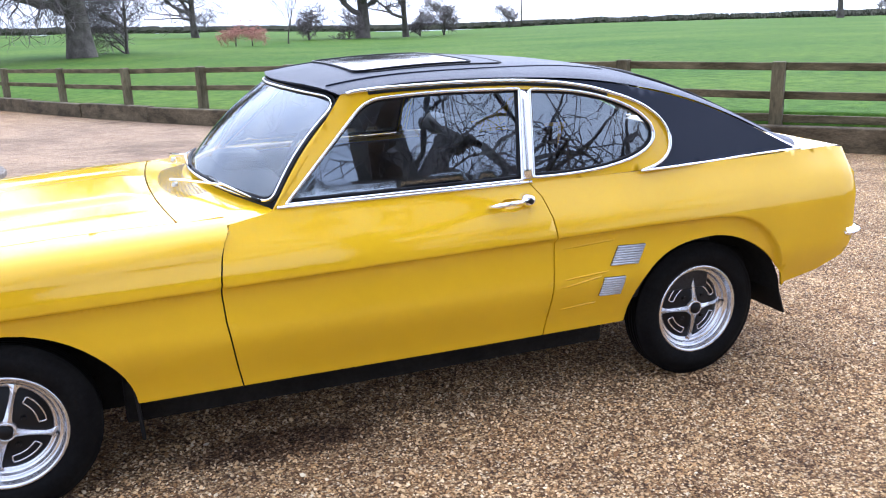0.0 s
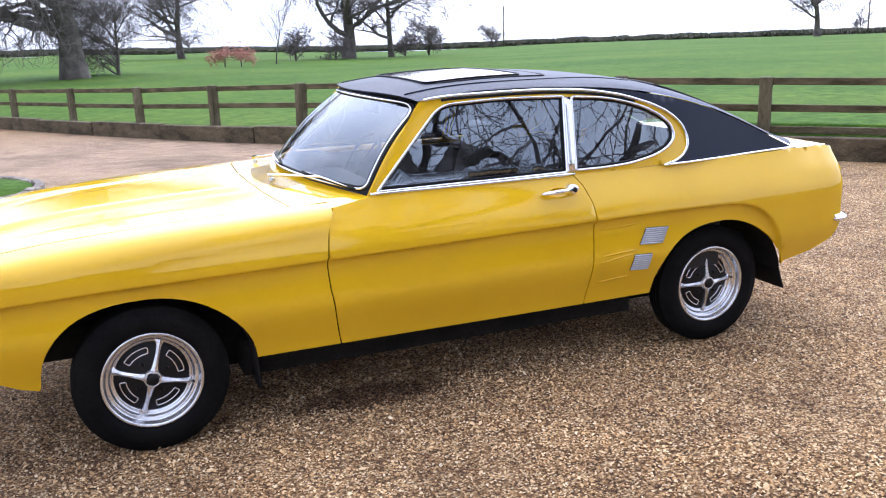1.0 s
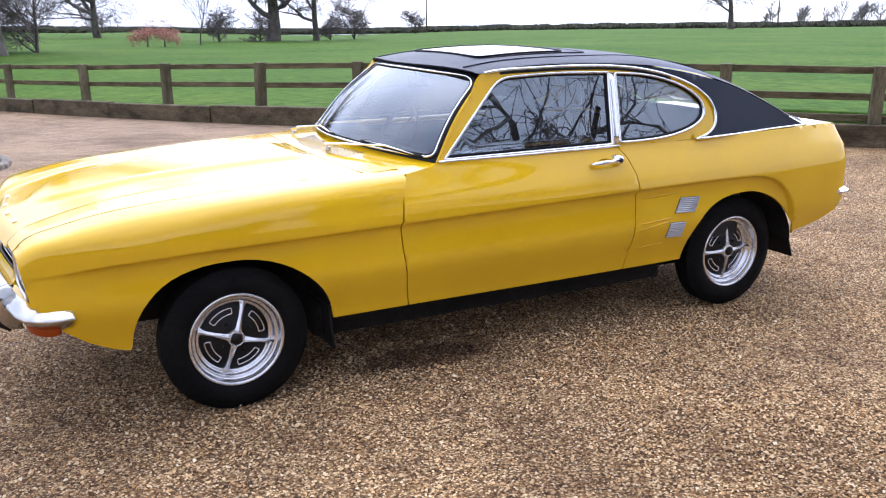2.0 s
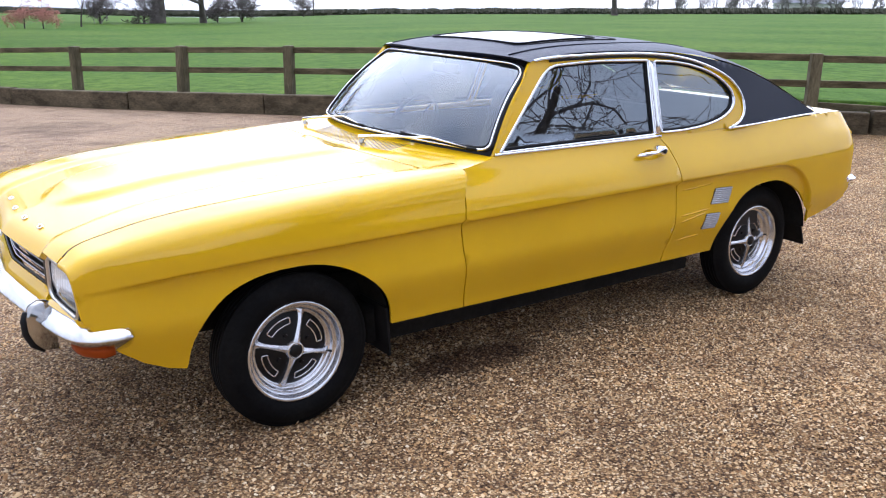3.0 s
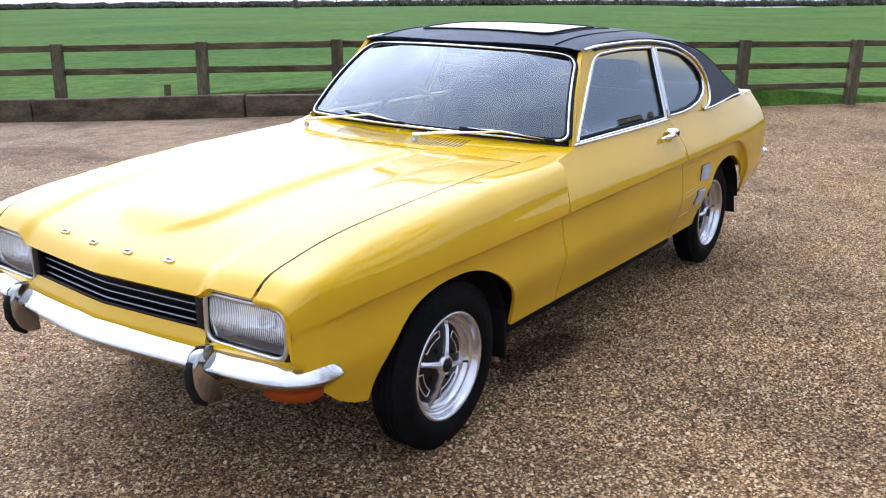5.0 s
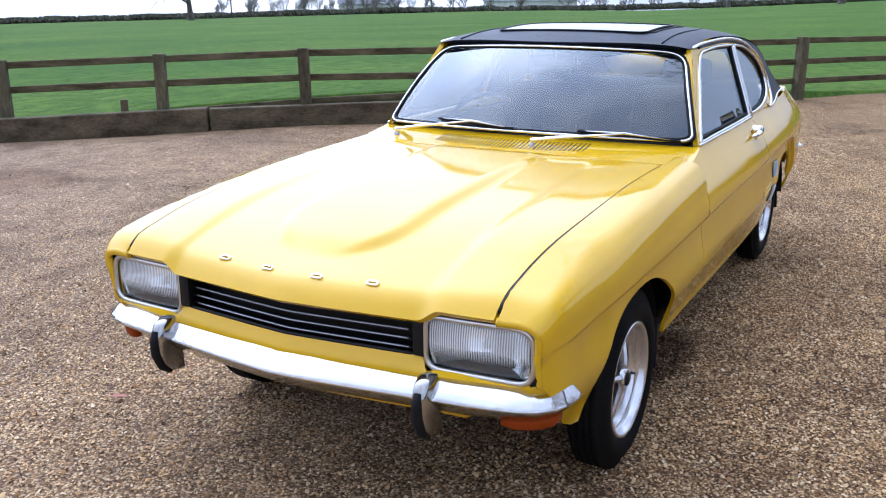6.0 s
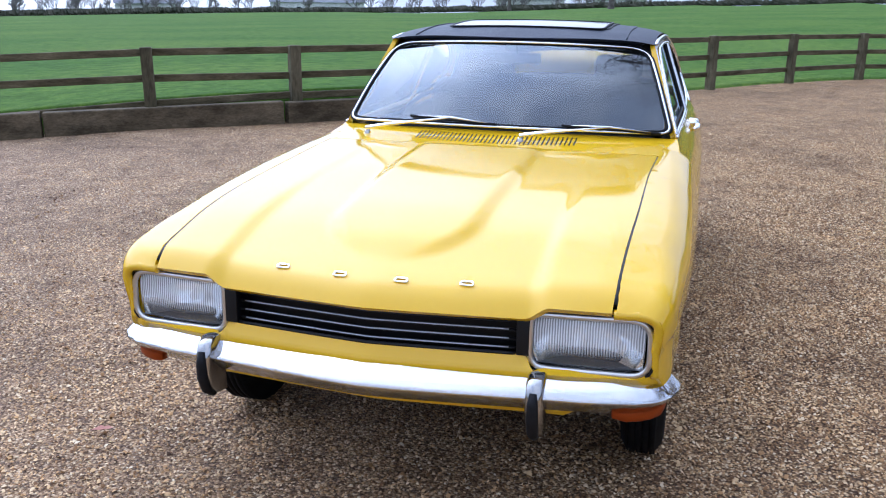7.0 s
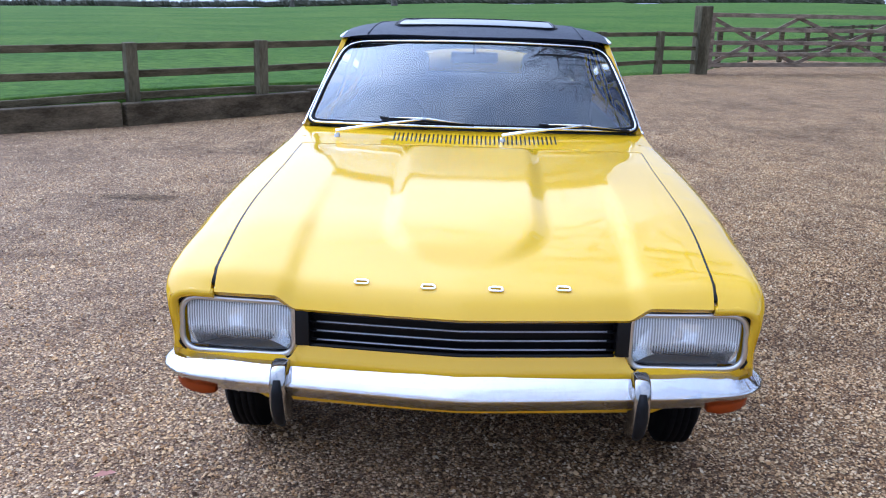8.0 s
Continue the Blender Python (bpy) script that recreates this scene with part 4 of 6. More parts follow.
GLASS_F = rounded([(-0.366, 0.892), (-0.046, 1.204), (0.22, 1.216), (0.530, 1.208), (0.488, 0.896)], [0.012, 0.06, 0.1, 0.012, 0.01], 6)
q_pts = [(0.531, 0.901), (0.568, 1.204), (0.71, 1.195), (0.824, 1.175), (0.937, 1.139), (1.017, 1.095), (1.062, 1.048), (1.066, 1.003), (1.029, 0.966), (0.95, 0.933), (0.825, 0.909), (0.677, 0.900)]
GLASS_Q = rounded(q_pts, [0.012, 0.012] + [0.08] * 10, 3)
STRIP = [(-0.138, 1.222), (-0.086, 1.232), (0.015, 1.239), (0.274, 1.243), (0.436, 1.241), (0.547, 1.236), (0.688, 1.223), (0.83, 1.197), (0.965, 1.154), (1.05, 1.114), (1.11, 1.064), (1.137, 1.010), (1.132, 0.962), (1.099, 0.924), (1.053, 0.902), (0.985, 0.888)]
STRIP = rounded(STRIP, [0] + [0.06] * 14 + [0], 4, False)
edge_z = curve_at([(-0.15, 1.222), (0.0, 1.244), (0.3, 1.254), (0.6, 1.244), (0.85, 1.222), (1.05, 1.186), (1.3, 1.118), (1.5, 1.040), (1.7, 0.944), (1.78, 0.905)])
roof_c = curve_at([(-0.26, 1.245), (-0.1, 1.272), (0.1, 1.289), (0.35, 1.297), (0.6, 1.292), (0.85, 1.274), (1.1, 1.235), (1.4, 1.142), (1.7, 1.008), (1.85, 0.938), (1.95, 0.898)])

for side in (-1, 1):
    out = (0, side, 0.3)
    # painted band round the side windows
    ol = [(-0.402, 0.882), (-0.128, 1.226)] + STRIP[1:] + [(0.7, 0.882), (0.0, 0.881)]
    part("window_surround", sheet(ol, cab_map(side), out, 0.02, [GLASS_F, GLASS_Q], 0.02), PAINT, car)
    # vinyl sail panel
    ol = [p for p in STRIP if p[0] > 0.3]
    upper = [(x, float(edge_z(x)) - 0.007) for x in np.linspace(1.78, float(ol[0][0]), 36)]
    ol = ol + [(1.3, 0.886), (1.74, 0.892)] + upper
    part("sail_panel", sheet(ol, cab_map(side, 0.004), out, 0.025, thick=0.006), VINYL, car)
    # panes
    for nm, gl in (("door_glass", GLASS_F), ("quarter_glass", GLASS_Q)):
        g = part(nm, sheet(gl, cab_map(side, -0.010), out, 0.06, thick=0), GLASS, car)
        g.visible_shadow = False
        bm = bmesh.new()
        tube(bm, [tuple(p) for p in cab_map(side, 0.003)(*np.array(resample(gl, 0.03)).T)], 0.0085, 6, True, flat=0.8)
        part("window_trim", bm, BRIGHT, g, "bright metal window trim")
        bm = bmesh.new()
        cx, cz = np.mean(np.array(gl), 0)
        tube(bm, [tuple(p) for p in cab_map(side, -0.008)(*np.array([(cx + (x - cx) * 0.975, cz + (z - cz) * 0.95) for x, z in resample(gl, 0.03)]).T)], 0.007, 5, True)
        part("window_seal", bm, RUBBER, g)
    # centre pillar
    bm = bmesh.new()
    tube(bm, [tuple(p) for p in cab_map(side, 0.004)(np.linspace(0.511, 0.549, 8), np.linspace(0.898, 1.204, 8))], 0.021, 8, flat=0.3, up=(0, 1, 0.5))
    part("centre_pillar_trim", bm, BRIGHT, car)
    # drip rail and roof-edge strip
    bm = bmesh.new()
    rail = [(x, z) for x, z in STRIP if x > -0.135]
    tube(bm, [tuple(p) for p in cab_map(side, 0.007)(*np.array(resample(rail, 0.03, False)).T)], 0.0085, 6, flat=0.8)
    part("drip_rail", bm, BRIGHT, car, "bright strip along the roof edge")
    bm = bmesh.new()
    under = [(x, z - 0.0125) for x, z in STRIP if -0.05 < x < 0.90]
    tube(bm, [tuple(p) for p in cab_map(side, 0.003)(*np.array(resample(under, 0.03, False)).T)], 0.0055, 6)
    part("rain_gutter", bm, BLACK, car, "dark gutter below the roof edge strip")
    bm = bmesh.new()
    tail = resample([(0.978, 0.887), (1.35, 0.889), (1.74, 0.894), (1.80, 0.896)], 0.04, False)
    tube(bm, [tuple(p) for p in cab_map(side, 0.009)(*np.array(tail).T)], 0.008, 6, flat=0.8)
    part("roof_edge_strip", bm, BRIGHT, car)
    # waist strip below the windows
    bm = bmesh.new()
    belt = resample([(-0.395, 0.886), (0.0, 0.885), (0.52, 0.888)], 0.04, False)
    tube(bm, [tuple(p) for p in cab_map(side, 0.006)(*np.array(belt).T)], 0.007, 6)
    part("waist_strip", bm, BRIGHT, car)

# roof skin
bm = bmesh.new()
rows = []
for x in np.linspace(0, 1, 50):
    row = []
    for k in range(-18, 19):
        u = k / 18
        a = abs(u)
        xf = -0.135 - 0.115 * (1 - u * u)
        xx = xf + (1.93 - xf - 0.15 * a ** 3) * x
        ez = float(edge_z(max(xx, -0.15)))
        yr = float(cab_y(ez)) + float(cab_narrow(xx)) + 0.004
        f = (1 - a ** (2.6 - 0.2 * float(smooth(0.6, -0.1, xx)))) ** (0.75 + 0.05 * float(smooth(0.6, -0.1, xx)))
        row.append(bm.verts.new((xx, yr * u, ez + (float(roof_c(xx)) - ez) * f)))
    rows.append(row)
for p, q in zip(rows, rows[1:]):
    for k in range(36):
        mid = (p[k].co + q[k + 1].co) / 2
        if not (1.20 < mid.x < 1.80 and abs(k - 17.5) < 10.5):
            bm.faces.new((p[k], q[k], q[k + 1], p[k + 1]))
bm.normal_update()
if sum(f.normal.z for f in bm.faces) < 0:
    bmesh.ops.reverse_faces(bm, faces=bm.faces[:])
roof = part("vinyl_roof", bm, VINYL, car, "black grained vinyl roof covering")
# rear window in the sloping tail
bm = bmesh.new()
rows = []
for x in np.linspace(1.16, 1.84, 14):
    ez = float(edge_z(x))
    yr = (float(cab_y(ez)) + float(cab_narrow(x))) * 0.64
    rows.append([bm.verts.new((x, yr * k / 10, ez + (float(roof_c(x)) - ez) * (1 - abs(0.64 * k / 10) ** 2.6) ** 0.75 - 0.006)) for k in range(-10, 11)])
for p, q in zip(rows, rows[1:]):
    for k in range(20):
        bm.faces.new((p[k], q[k], q[k + 1], p[k + 1]))
rim = [v.co + Vector((0, 0, 0.008)) for v in rows[0] + [r[-1] for r in rows[1:]] + rows[-1][-2::-1] + [r[0] for r in rows[-2:0:-1]]]
rear_window = part("rear_window", bm, SCREEN, car, "wide sloping rear window")
rear_window.visible_shadow = False
bm = bmesh.new()
tube(bm, rim, 0.009, 6, True)
part("rear_window_seal", bm, RUBBER, rear_window)
# stitched seams of the covering
for side in (-1, 1):
    bm = bmesh.new()
    pts = []
    for x in np.linspace(-0.15, 1.0, 30):
        ez = float(edge_z(x))
        yr = float(cab_y(ez)) + float(cab_narrow(x))
        a = 0.80 - 0.16 * float(smooth(0.35, 1.0, x))
        pts.append((x, side * yr * a, ez + (float(roof_c(x)) - ez) * (1 - a ** 2.6) ** 0.75 + 0.001))
    tube(bm, pts, 0.003, 6)
    part("roof_seam", bm, VINYL, roof)
# headlining
bm = bmesh.new()
rows = [[bm.verts.new((x, y, float(roof_c(x)) - 0.035 - 0.06 * (y / 0.5) ** 2)) for y in np.linspace(-0.5, 0.5, 9)] for x in np.linspace(-0.1, 1.2, 14)]
for p, q in zip(rows, rows[1:]):
    for k in range(8):
        bm.faces.new((p[k], p[k + 1], q[k + 1], q[k]))
part("headlining", bm, TRIM, car)
# sunroof
sun_z = lambda x, y: np.stack([x, y, roof_c(x) - 0.018 * np.abs(y / 0.57) ** 2 + 0.005], -1)
ol = rounded([(-0.01, -0.345), (-0.01, 0.345), (0.46, 0.345), (0.46, -0.345)], 0.05)
sunroof = part("sunroof", sheet(ol, sun_z, (0, 0, 1), 0.05, thick=0.02), ROOFGLASS, roof, "smoked glass pop-up sunroof")
bm = bmesh.new()
tube(bm, [tuple(p) for p in sun_z(*np.array(resample(ol, 0.04)).T)], 0.004, 6, True)
part("sunroof_frame", bm, BLACK, sunroof)
bm = bmesh.new()
ol2 = rounded([(0.028, -0.362), (0.028, 0.362), (0.582, 0.362), (0.582, -0.362)], 0.06)
tube(bm, [tuple(p - np.array((0, 0, 0.008))) for p in sun_z(*np.array(resample(ol2, 0.04)).T)], 0.0055, 6, True)
part("sunroof_seal", bm, RUBBER, sunroof)

# windscreen
def screen_pt(u, v, inset=0.0):
    """u across from -1 to 1, v from the scuttle up."""
    u = np.asarray(u, float)
    v = np.asarray(v, float)
    xb, xt = -0.409 - 0.181 * (1 - u * u), -0.104 - 0.140 * (1 - u * u)
    yb, yt = 0.679 * u, 0.544 * u
    zb, zt = 0.888 + 0.020 * (1 - u * u), 1.217 + 0.020 * (1 - u * u)
    bow = 0.02 * np.sin(math.pi * v)
    return np.stack([xb + (xt - xb) * v - bow - inset, yb + (yt - yb) * v, zb + (zt - zb) * v + bow * 0.8], -1)


sc_ol = rounded([(-0.998, 0.03), (0.998, 0.03), (0.998, 0.97), (-0.998, 0.97)], [0.08, 0.08, 0.17, 0.17], 6)
screen = part("windscreen", sheet(sc_ol, screen_pt, (-1, 0, 0.6), 0.06, thick=0), SCREEN, car, "raked curved windscreen")
screen.visible_shadow = False
loop = np.array(resample(sc_ol, 0.05))
bm = bmesh.new()
tube(bm, [tuple(p) for p in screen_pt(loop[:, 0], loop[:, 1], 0.008)], 0.0052, 8, True)
part("screen_trim", bm, BRIGHT, screen, "bright windscreen trim")
for f, r in ((1.010, 0.006), (0.987, 0.007)):
    bm = bmesh.new()
    tube(bm, [tuple(p) for p in screen_pt(loop[:, 0] * f, 0.5 + (loop[:, 1] - 0.5) * (f + 0.012 * (1 if f > 1 else -1)), 0.001)], r, 6, True)
    part("screen_seal", bm, RUBBER, screen)
# front pillars between the screen edge and the side windows
for side in (-1, 1):
    bm = bmesh.new()
    rows = []
    for t in np.linspace(-0.02, 1.0, 16):
        inner = Vector(screen_pt(side * 1.012, np.clip(t, 0, 1), -0.004))
        outer = Vector(cab_map(side, 0.0)(-0.396 + 0.286 * t, 0.882 + 0.344 * t))
        row = []
        for k in range(6):
            f = k / 5
            q = inner.lerp(outer, f)
            swell = 0.006 * math.sin(math.pi * f)
            row.append(bm.verts.new((q.x - swell, q.y + side * swell * 0.2, q.z + swell * 0.3)))
        rows.append(row)
    for p, q in zip(rows, rows[1:]):
        for k in range(5):
            bm.faces.new((p[k], p[k + 1], q[k + 1], q[k]))
    bmesh.ops.recalc_face_normals(bm, faces=bm.faces[:])
    bmesh.ops.solidify(bm, geom=bm.faces[:], thickness=0.008)
    bmesh.ops.recalc_face_normals(bm, faces=bm.faces[:])
    part("front_pillar", bm, PAINT, car)
# rolled front edge of the roof down to the screen
bm = bmesh.new()
rows = []
for u in np.linspace(-0.94, 0.94, 31):
    xr = -0.135 - 0.115 * (1 - u * u)
    ez = float(edge_z(max(xr, -0.15)))
    upper = Vector((xr, (float(cab_y(ez)) + float(cab_narrow(xr)) + 0.004) * u, ez + (float(roof_c(xr)) - ez) * (1 - abs(u) ** 2.4) ** 0.8 + 0.001))
    lower = Vector(screen_pt(u * 0.995, 1.0, 0.0))
    row = []
    for k in range(5):
        q = upper.lerp(lower, k / 4)
        roll = 0.004 * math.sin(math.pi * k / 4)
        row.append(bm.verts.new((q.x - roll, q.y, q.z + roll * 0.5)))
    rows.append(row)
for p, q in zip(rows, rows[1:]):
    for k in range(4):
        bm.faces.new((p[k], p[k + 1], q[k + 1], q[k]))
bmesh.ops.recalc_face_normals(bm, faces=bm.faces[:])
part("roof_front_roll", bm, VINYL, roof)
# wipers
for px, py, pz, (ya, va), (yb, vb) in ((-0.604, 0.523, 0.878, (0.36, 0.10), (-0.01, 0.055)), (-0.660, -0.120, 0.890, (-0.26, 0.075), (-0.62, 0.03))):
    wiper = tagged(new("wiper"), "chrome wiper arm with a black blade")
    wiper.parent = car
    base = Vector((px, py, float(scuttle_map(np.array([px]), np.array([py]))[0, 2]) + 0.008))
    us = np.linspace(ya, yb, 11) / 0.66
    line = screen_pt(us, np.linspace(va, vb, 11), 0.014)
    mid = Vector(line[5]) + Vector((-0.016, 0, 0.012))
    bm = bmesh.new()
    tube(bm, [base, base + Vector((-0.010, 0, 0.016)), base.lerp(mid, 0.3) + Vector((-0.012, 0, 0.014)), base.lerp(mid, 0.7) + Vector((-0.008, 0, 0.006)), mid], [0.009, 0.009, 0.0075, 0.0045, 0.004], 6)
    part("arm", bm, CHROME, wiper)
    bm = bmesh.new()
    lathe(bm, [(0.001, 0.006), (0.009, 0.006), (0.011, 0.0), (0.012, -0.012)], 12, Matrix.Translation(base) @ Euler((radians(90), 0, 0)).to_matrix().to_4x4())
    part("pivot", bm, BEZEL, wiper)
    bm = bmesh.new()
    tube(bm, [tuple(p) for p in line], 0.0055, 6)
    blade = part("blade", bm, RUBBER, wiper)
    bm = bmesh.new()
    tube(bm, [Vector(line[1]) + Vector((-0.006, 0, 0.004)), mid, Vector(line[9]) + Vector((-0.006, 0, 0.004))], [0.002, 0.0045, 0.002], 6)
    part("blade_carrier", bm, BRIGHT, blade)

# rear deck and tail
quarter_top = curve_at([(0.99, 0.884), (1.3, 0.887), (1.4, 0.888), (1.6, 0.891), (1.72, 0.893), (1.85, 0.891), (1.98, 0.889), (2.058, 0.878), (2.084, 0.856), (2.091, 0.81)])


def deck(x, y):
    z = quarter_top(x)
    ye = side_y(x, z)
    return np.stack([x, y, z + 0.004 * np.clip(1 - (np.abs(y) / ye) ** 3, 0, 1)], -1)


dx = np.linspace(1.70, 2.05, 20)
de = [float(side_y(np.array([x]), np.array([float(quarter_top(x))]))[0]) for x in dx]
part("rear_deck", sheet([(x, -e) for x, e in zip(dx, de)] + [(2.05, -0.5), (2.05, 0), (2.05, 0.5)] + [(x, e) for x, e in zip(dx[::-1], de[::-1])], deck, (0, 0, 1), 0.028, thick=0.0), PAINT, car)
part("rear_panel", sheet([(-0.66, 0.42), (0.66, 0.42), (0.69, 0.60), (0.68, 0.78), (0.62, 0.858), (-0.62, 0.858), (-0.68, 0.78), (-0.69, 0.60)], lambda y, z: np.stack([2.062 - 0.03 * smooth(0.78, 0.87, z) - 0.3 * np.clip(0.52 - z, 0, 1), y, z], -1), (1, 0, 0), 0.04), PAINT, car)

# floor pan, arches and bulkheads
for nm, lo, hi in (("engine_tray", (-1.72, -0.50, 0.33), (-1.0, 0.50, 0.46)), ("floor_pan", (-1.02, -0.50, 0.20), (1.72, 0.50, 0.46)), ("side_floor", (-0.93, -0.62, 0.19), (0.88, 0.62, 0.34)), ("bulkhead", (-0.66, -0.70, 0.30), (-0.60, 0.70, 0.83)), ("front_crossmember", (-1.93, -0.66, 0.47), (-1.88, 0.66, 0.56))):
    bm = bmesh.new()
    box(bm, lo, hi, 0.012)
    part(nm, bm, UNDER, car)
for cx in (AX_F, AX_R):
    for side in (-1, 1):
        bm = bmesh.new()
        n = 24
        a = [(cx + 0.40 * math.cos(math.pi * (k / n * 0.91 + 0.02)), 0.285 + 0.335 * math.sin(math.pi * (k / n * 0.91 + 0.02))) for k in range(n + 1)]
        o = [bm.verts.new((x, side * 0.705, z)) for x, z in a]
        i = [bm.verts.new((x, side * 0.48, z)) for x, z in a]
        for k in range(n):
            bm.faces.new((o[k], o[k + 1], i[k + 1], i[k]))
        bm.faces.new(i)
        part("inner_arch", bm, UNDER, car)

# ---- wheels ----
def wheel(x, y, side, turn, steer=0.0):
    base = Matrix.Translation((x, y, HUB_Z)) @ Euler((0, 0, radians(steer))).to_matrix().to_4x4() @ Matrix.Diagonal((1, side, 1, 1)) @ Euler((0, radians(turn), 0)).to_matrix().to_4x4()

    def finish(bm, out=0.0):
        bmesh.ops.transform(bm, matrix=base @ Matrix.Translation((0, out, 0)), verts=bm.verts[:])
        bmesh.ops.recalc_face_normals(bm, faces=bm.faces[:])
        return bm
    w = tagged(new("wheel"), "sports road wheel with silver cross spokes and black slots")
    w.parent = car
    bm = bmesh.new()
    prof = [(0.176, 0.035), (0.186, 0.052), (0.200, 0.060), (0.224, 0.063), (0.246, 0.058), (0.262, 0.046), (0.272, 0.040)]
    for k in range(4):
        a = 0.040 - 0.0205 * k
        prof += [(0.283, a - 0.002), (0.283, a - 0.0155), (0.276, a - 0.017), (0.276, a - 0.0195)]
    prof += [(0.283, -0.044), (0.272, -0.05), (0.246, -0.066), (0.21, -0.07), (0.176, -0.04)]
    rings = lathe(bm, [(r, a - 0.045) for r, a in prof], 72)
    part("tyre", finish(bm), TYRE, w, "black radial tyre")
    bm = bmesh.new()
    lathe(bm, [(0.180, -0.012), (0.186, 0.003), (0.184, 0.010), (0.177, 0.011), (0.172, 0.004), (0.168, -0.012), (0.163, -0.022), (0.157, -0.020), (0.154, -0.024), (0.151, -0.034), (0.143, -0.041), (0.137, -0.040), (0.134, -0.054)], 64)
    rim = part("rim", finish(bm), SILVER, w, "bright silver stepped wheel rim")
    bm = bmesh.new()
    lathe(bm, [(0.140, -0.070), (0.130, -0.062), (0.10, -0.050), (0.06, -0.042), (0.03, -0.036), (0.001, -0.036)], 48)
    disc = part("wheel_disc", finish(bm, 0.015), BLACK, w, "black painted wheel centre")
    for q in range(4):
        rot = Euler((0, radians(90 * q), 0)).to_matrix().to_4x4()
        bm = bmesh.new()
        sec = [(0.020, -0.022, 0.019), (0.045, -0.026, 0.0125), (0.085, -0.034, 0.009), (0.118, -0.042, 0.0095), (0.132, -0.048, 0.014), (0.145, -0.052, 0.026)]
        rows = []
        for r, a, hw in sec:
            rows.append([bm.verts.new((r, a - 0.020, -hw)), bm.verts.new((r, a - 0.004, -hw * 0.85)), bm.verts.new((r, a + 0.003, 0)), bm.verts.new((r, a - 0.004, hw * 0.85)), bm.verts.new((r, a - 0.020, hw))])
        for p, s in zip(rows, rows[1:]):
            for k in range(4):
                bm.faces.new((p[k], p[k + 1], s[k + 1], s[k]))
        bmesh.ops.transform(bm, matrix=rot, verts=bm.verts[:])
        part("spoke", finish(bm, 0.015), SILVER, w, smooth=False)
        # bright outline of a kidney slot
        bm = bmesh.new()
        a0, a1 = radians(20), radians(70)
        loop = [(0.117, a0 + (a1 - a0) * k / 8) for k in range(9)] + [(0.094, a1 - (a1 - a0) * k / 8) for k in range(9)]
        pts = [(r * math.cos(t), -0.048 - 0.15 * max(0, r - 0.10), r * math.sin(t)) for r, t in loop]
        pts = [tuple(p) for p in rounded([np.array(p) for p in pts], 0.010, 3)]
        tube(bm, pts, 0.0030, 6, True, up=(0, 1, 0))
        bmesh.ops.transform(bm, matrix=rot, verts=bm.verts[:])
        part("slot_outline", finish(bm, 0.015), SILVER, disc)
        # wheel nut
        bm = bmesh.new()
        lathe(bm, [(0.001, 0.0), (0.007, 0.0), (0.009, -0.006), (0.009, -0.02)], 6, Matrix.Translation((0.062 * math.cos(radians(45)), -0.034, 0.062 * math.sin(radians(45)))))
        bmesh.ops.transform(bm, matrix=rot, verts=bm.verts[:])
        part("wheel_nut", finish(bm, 0.015), BLACK, disc, smooth=False)
    bm = bmesh.new()
    tube(bm, [(0.150, -0.045, 0.0), (0.156, -0.022, 0.004)], 0.005, 8)
    part("valve", finish(bm), BLACK, rim)
    bm = bmesh.new()
    lathe(bm, [(0.001, -0.010), (0.018, -0.011), (0.022, -0.014), (0.023, -0.024), (0.023, -0.05)], 28)
    cap = part("hub_cap", finish(bm, 0.015), BLACK, w, "black centre cap")
    bm = bmesh.new()
    lathe(bm, [(0.0235, -0.03), (0.0265, -0.017), (0.031, -0.020), (0.035, -0.034)], 28)
    part("cap_ring", finish(bm, 0.015), SILVER, cap)
    return w


for side in (-1, 1):
    wheel(AX_F, side * 0.731, side, 17.0 if side < 0 else 20)
    wheel(AX_R, side * 0.680, side, -1.0 if side < 0 else 33)

# ---- interior ----
bm = bmesh.new()
box(bm, (-0.50, -0.62, 0.70), (-0.24, 0.62, 0.865), 0.03)
box(bm, (-0.44, 0.18, 0.84), (-0.24, 0.56, 0.905), 0.03)
part("dashboard", bm, SEAT, car)
bm = bmesh.new()
c = Vector((-0.10, 0.37, 0.83))
rot = Euler((0, radians(-62), 0)).to_matrix().to_4x4()
pts = [Matrix.Translation(c) @ rot @ Vector((0.185 * math.cos(2 * math.pi * k / 32), 0.185 * math.sin(2 * math.pi * k / 32), 0)) for k in range(32)]
tube(bm, pts, 0.011, 6, True)
for k in (0, 1, 2):
    a = radians(90 + 120 * k)
    tube(bm, [c, Matrix.Translation(c) @ rot @ Vector((0.18 * math.cos(a), 0.18 * math.sin(a), 0))], 0.010, 6, flat=0.4)
part("steering_wheel", bm, BLACK, car)
bm = bmesh.new()
tube(bm, [c, c + Vector((-0.22, 0, -0.10))], 0.02, 8)
part("steering_column", bm, BLACK, car)
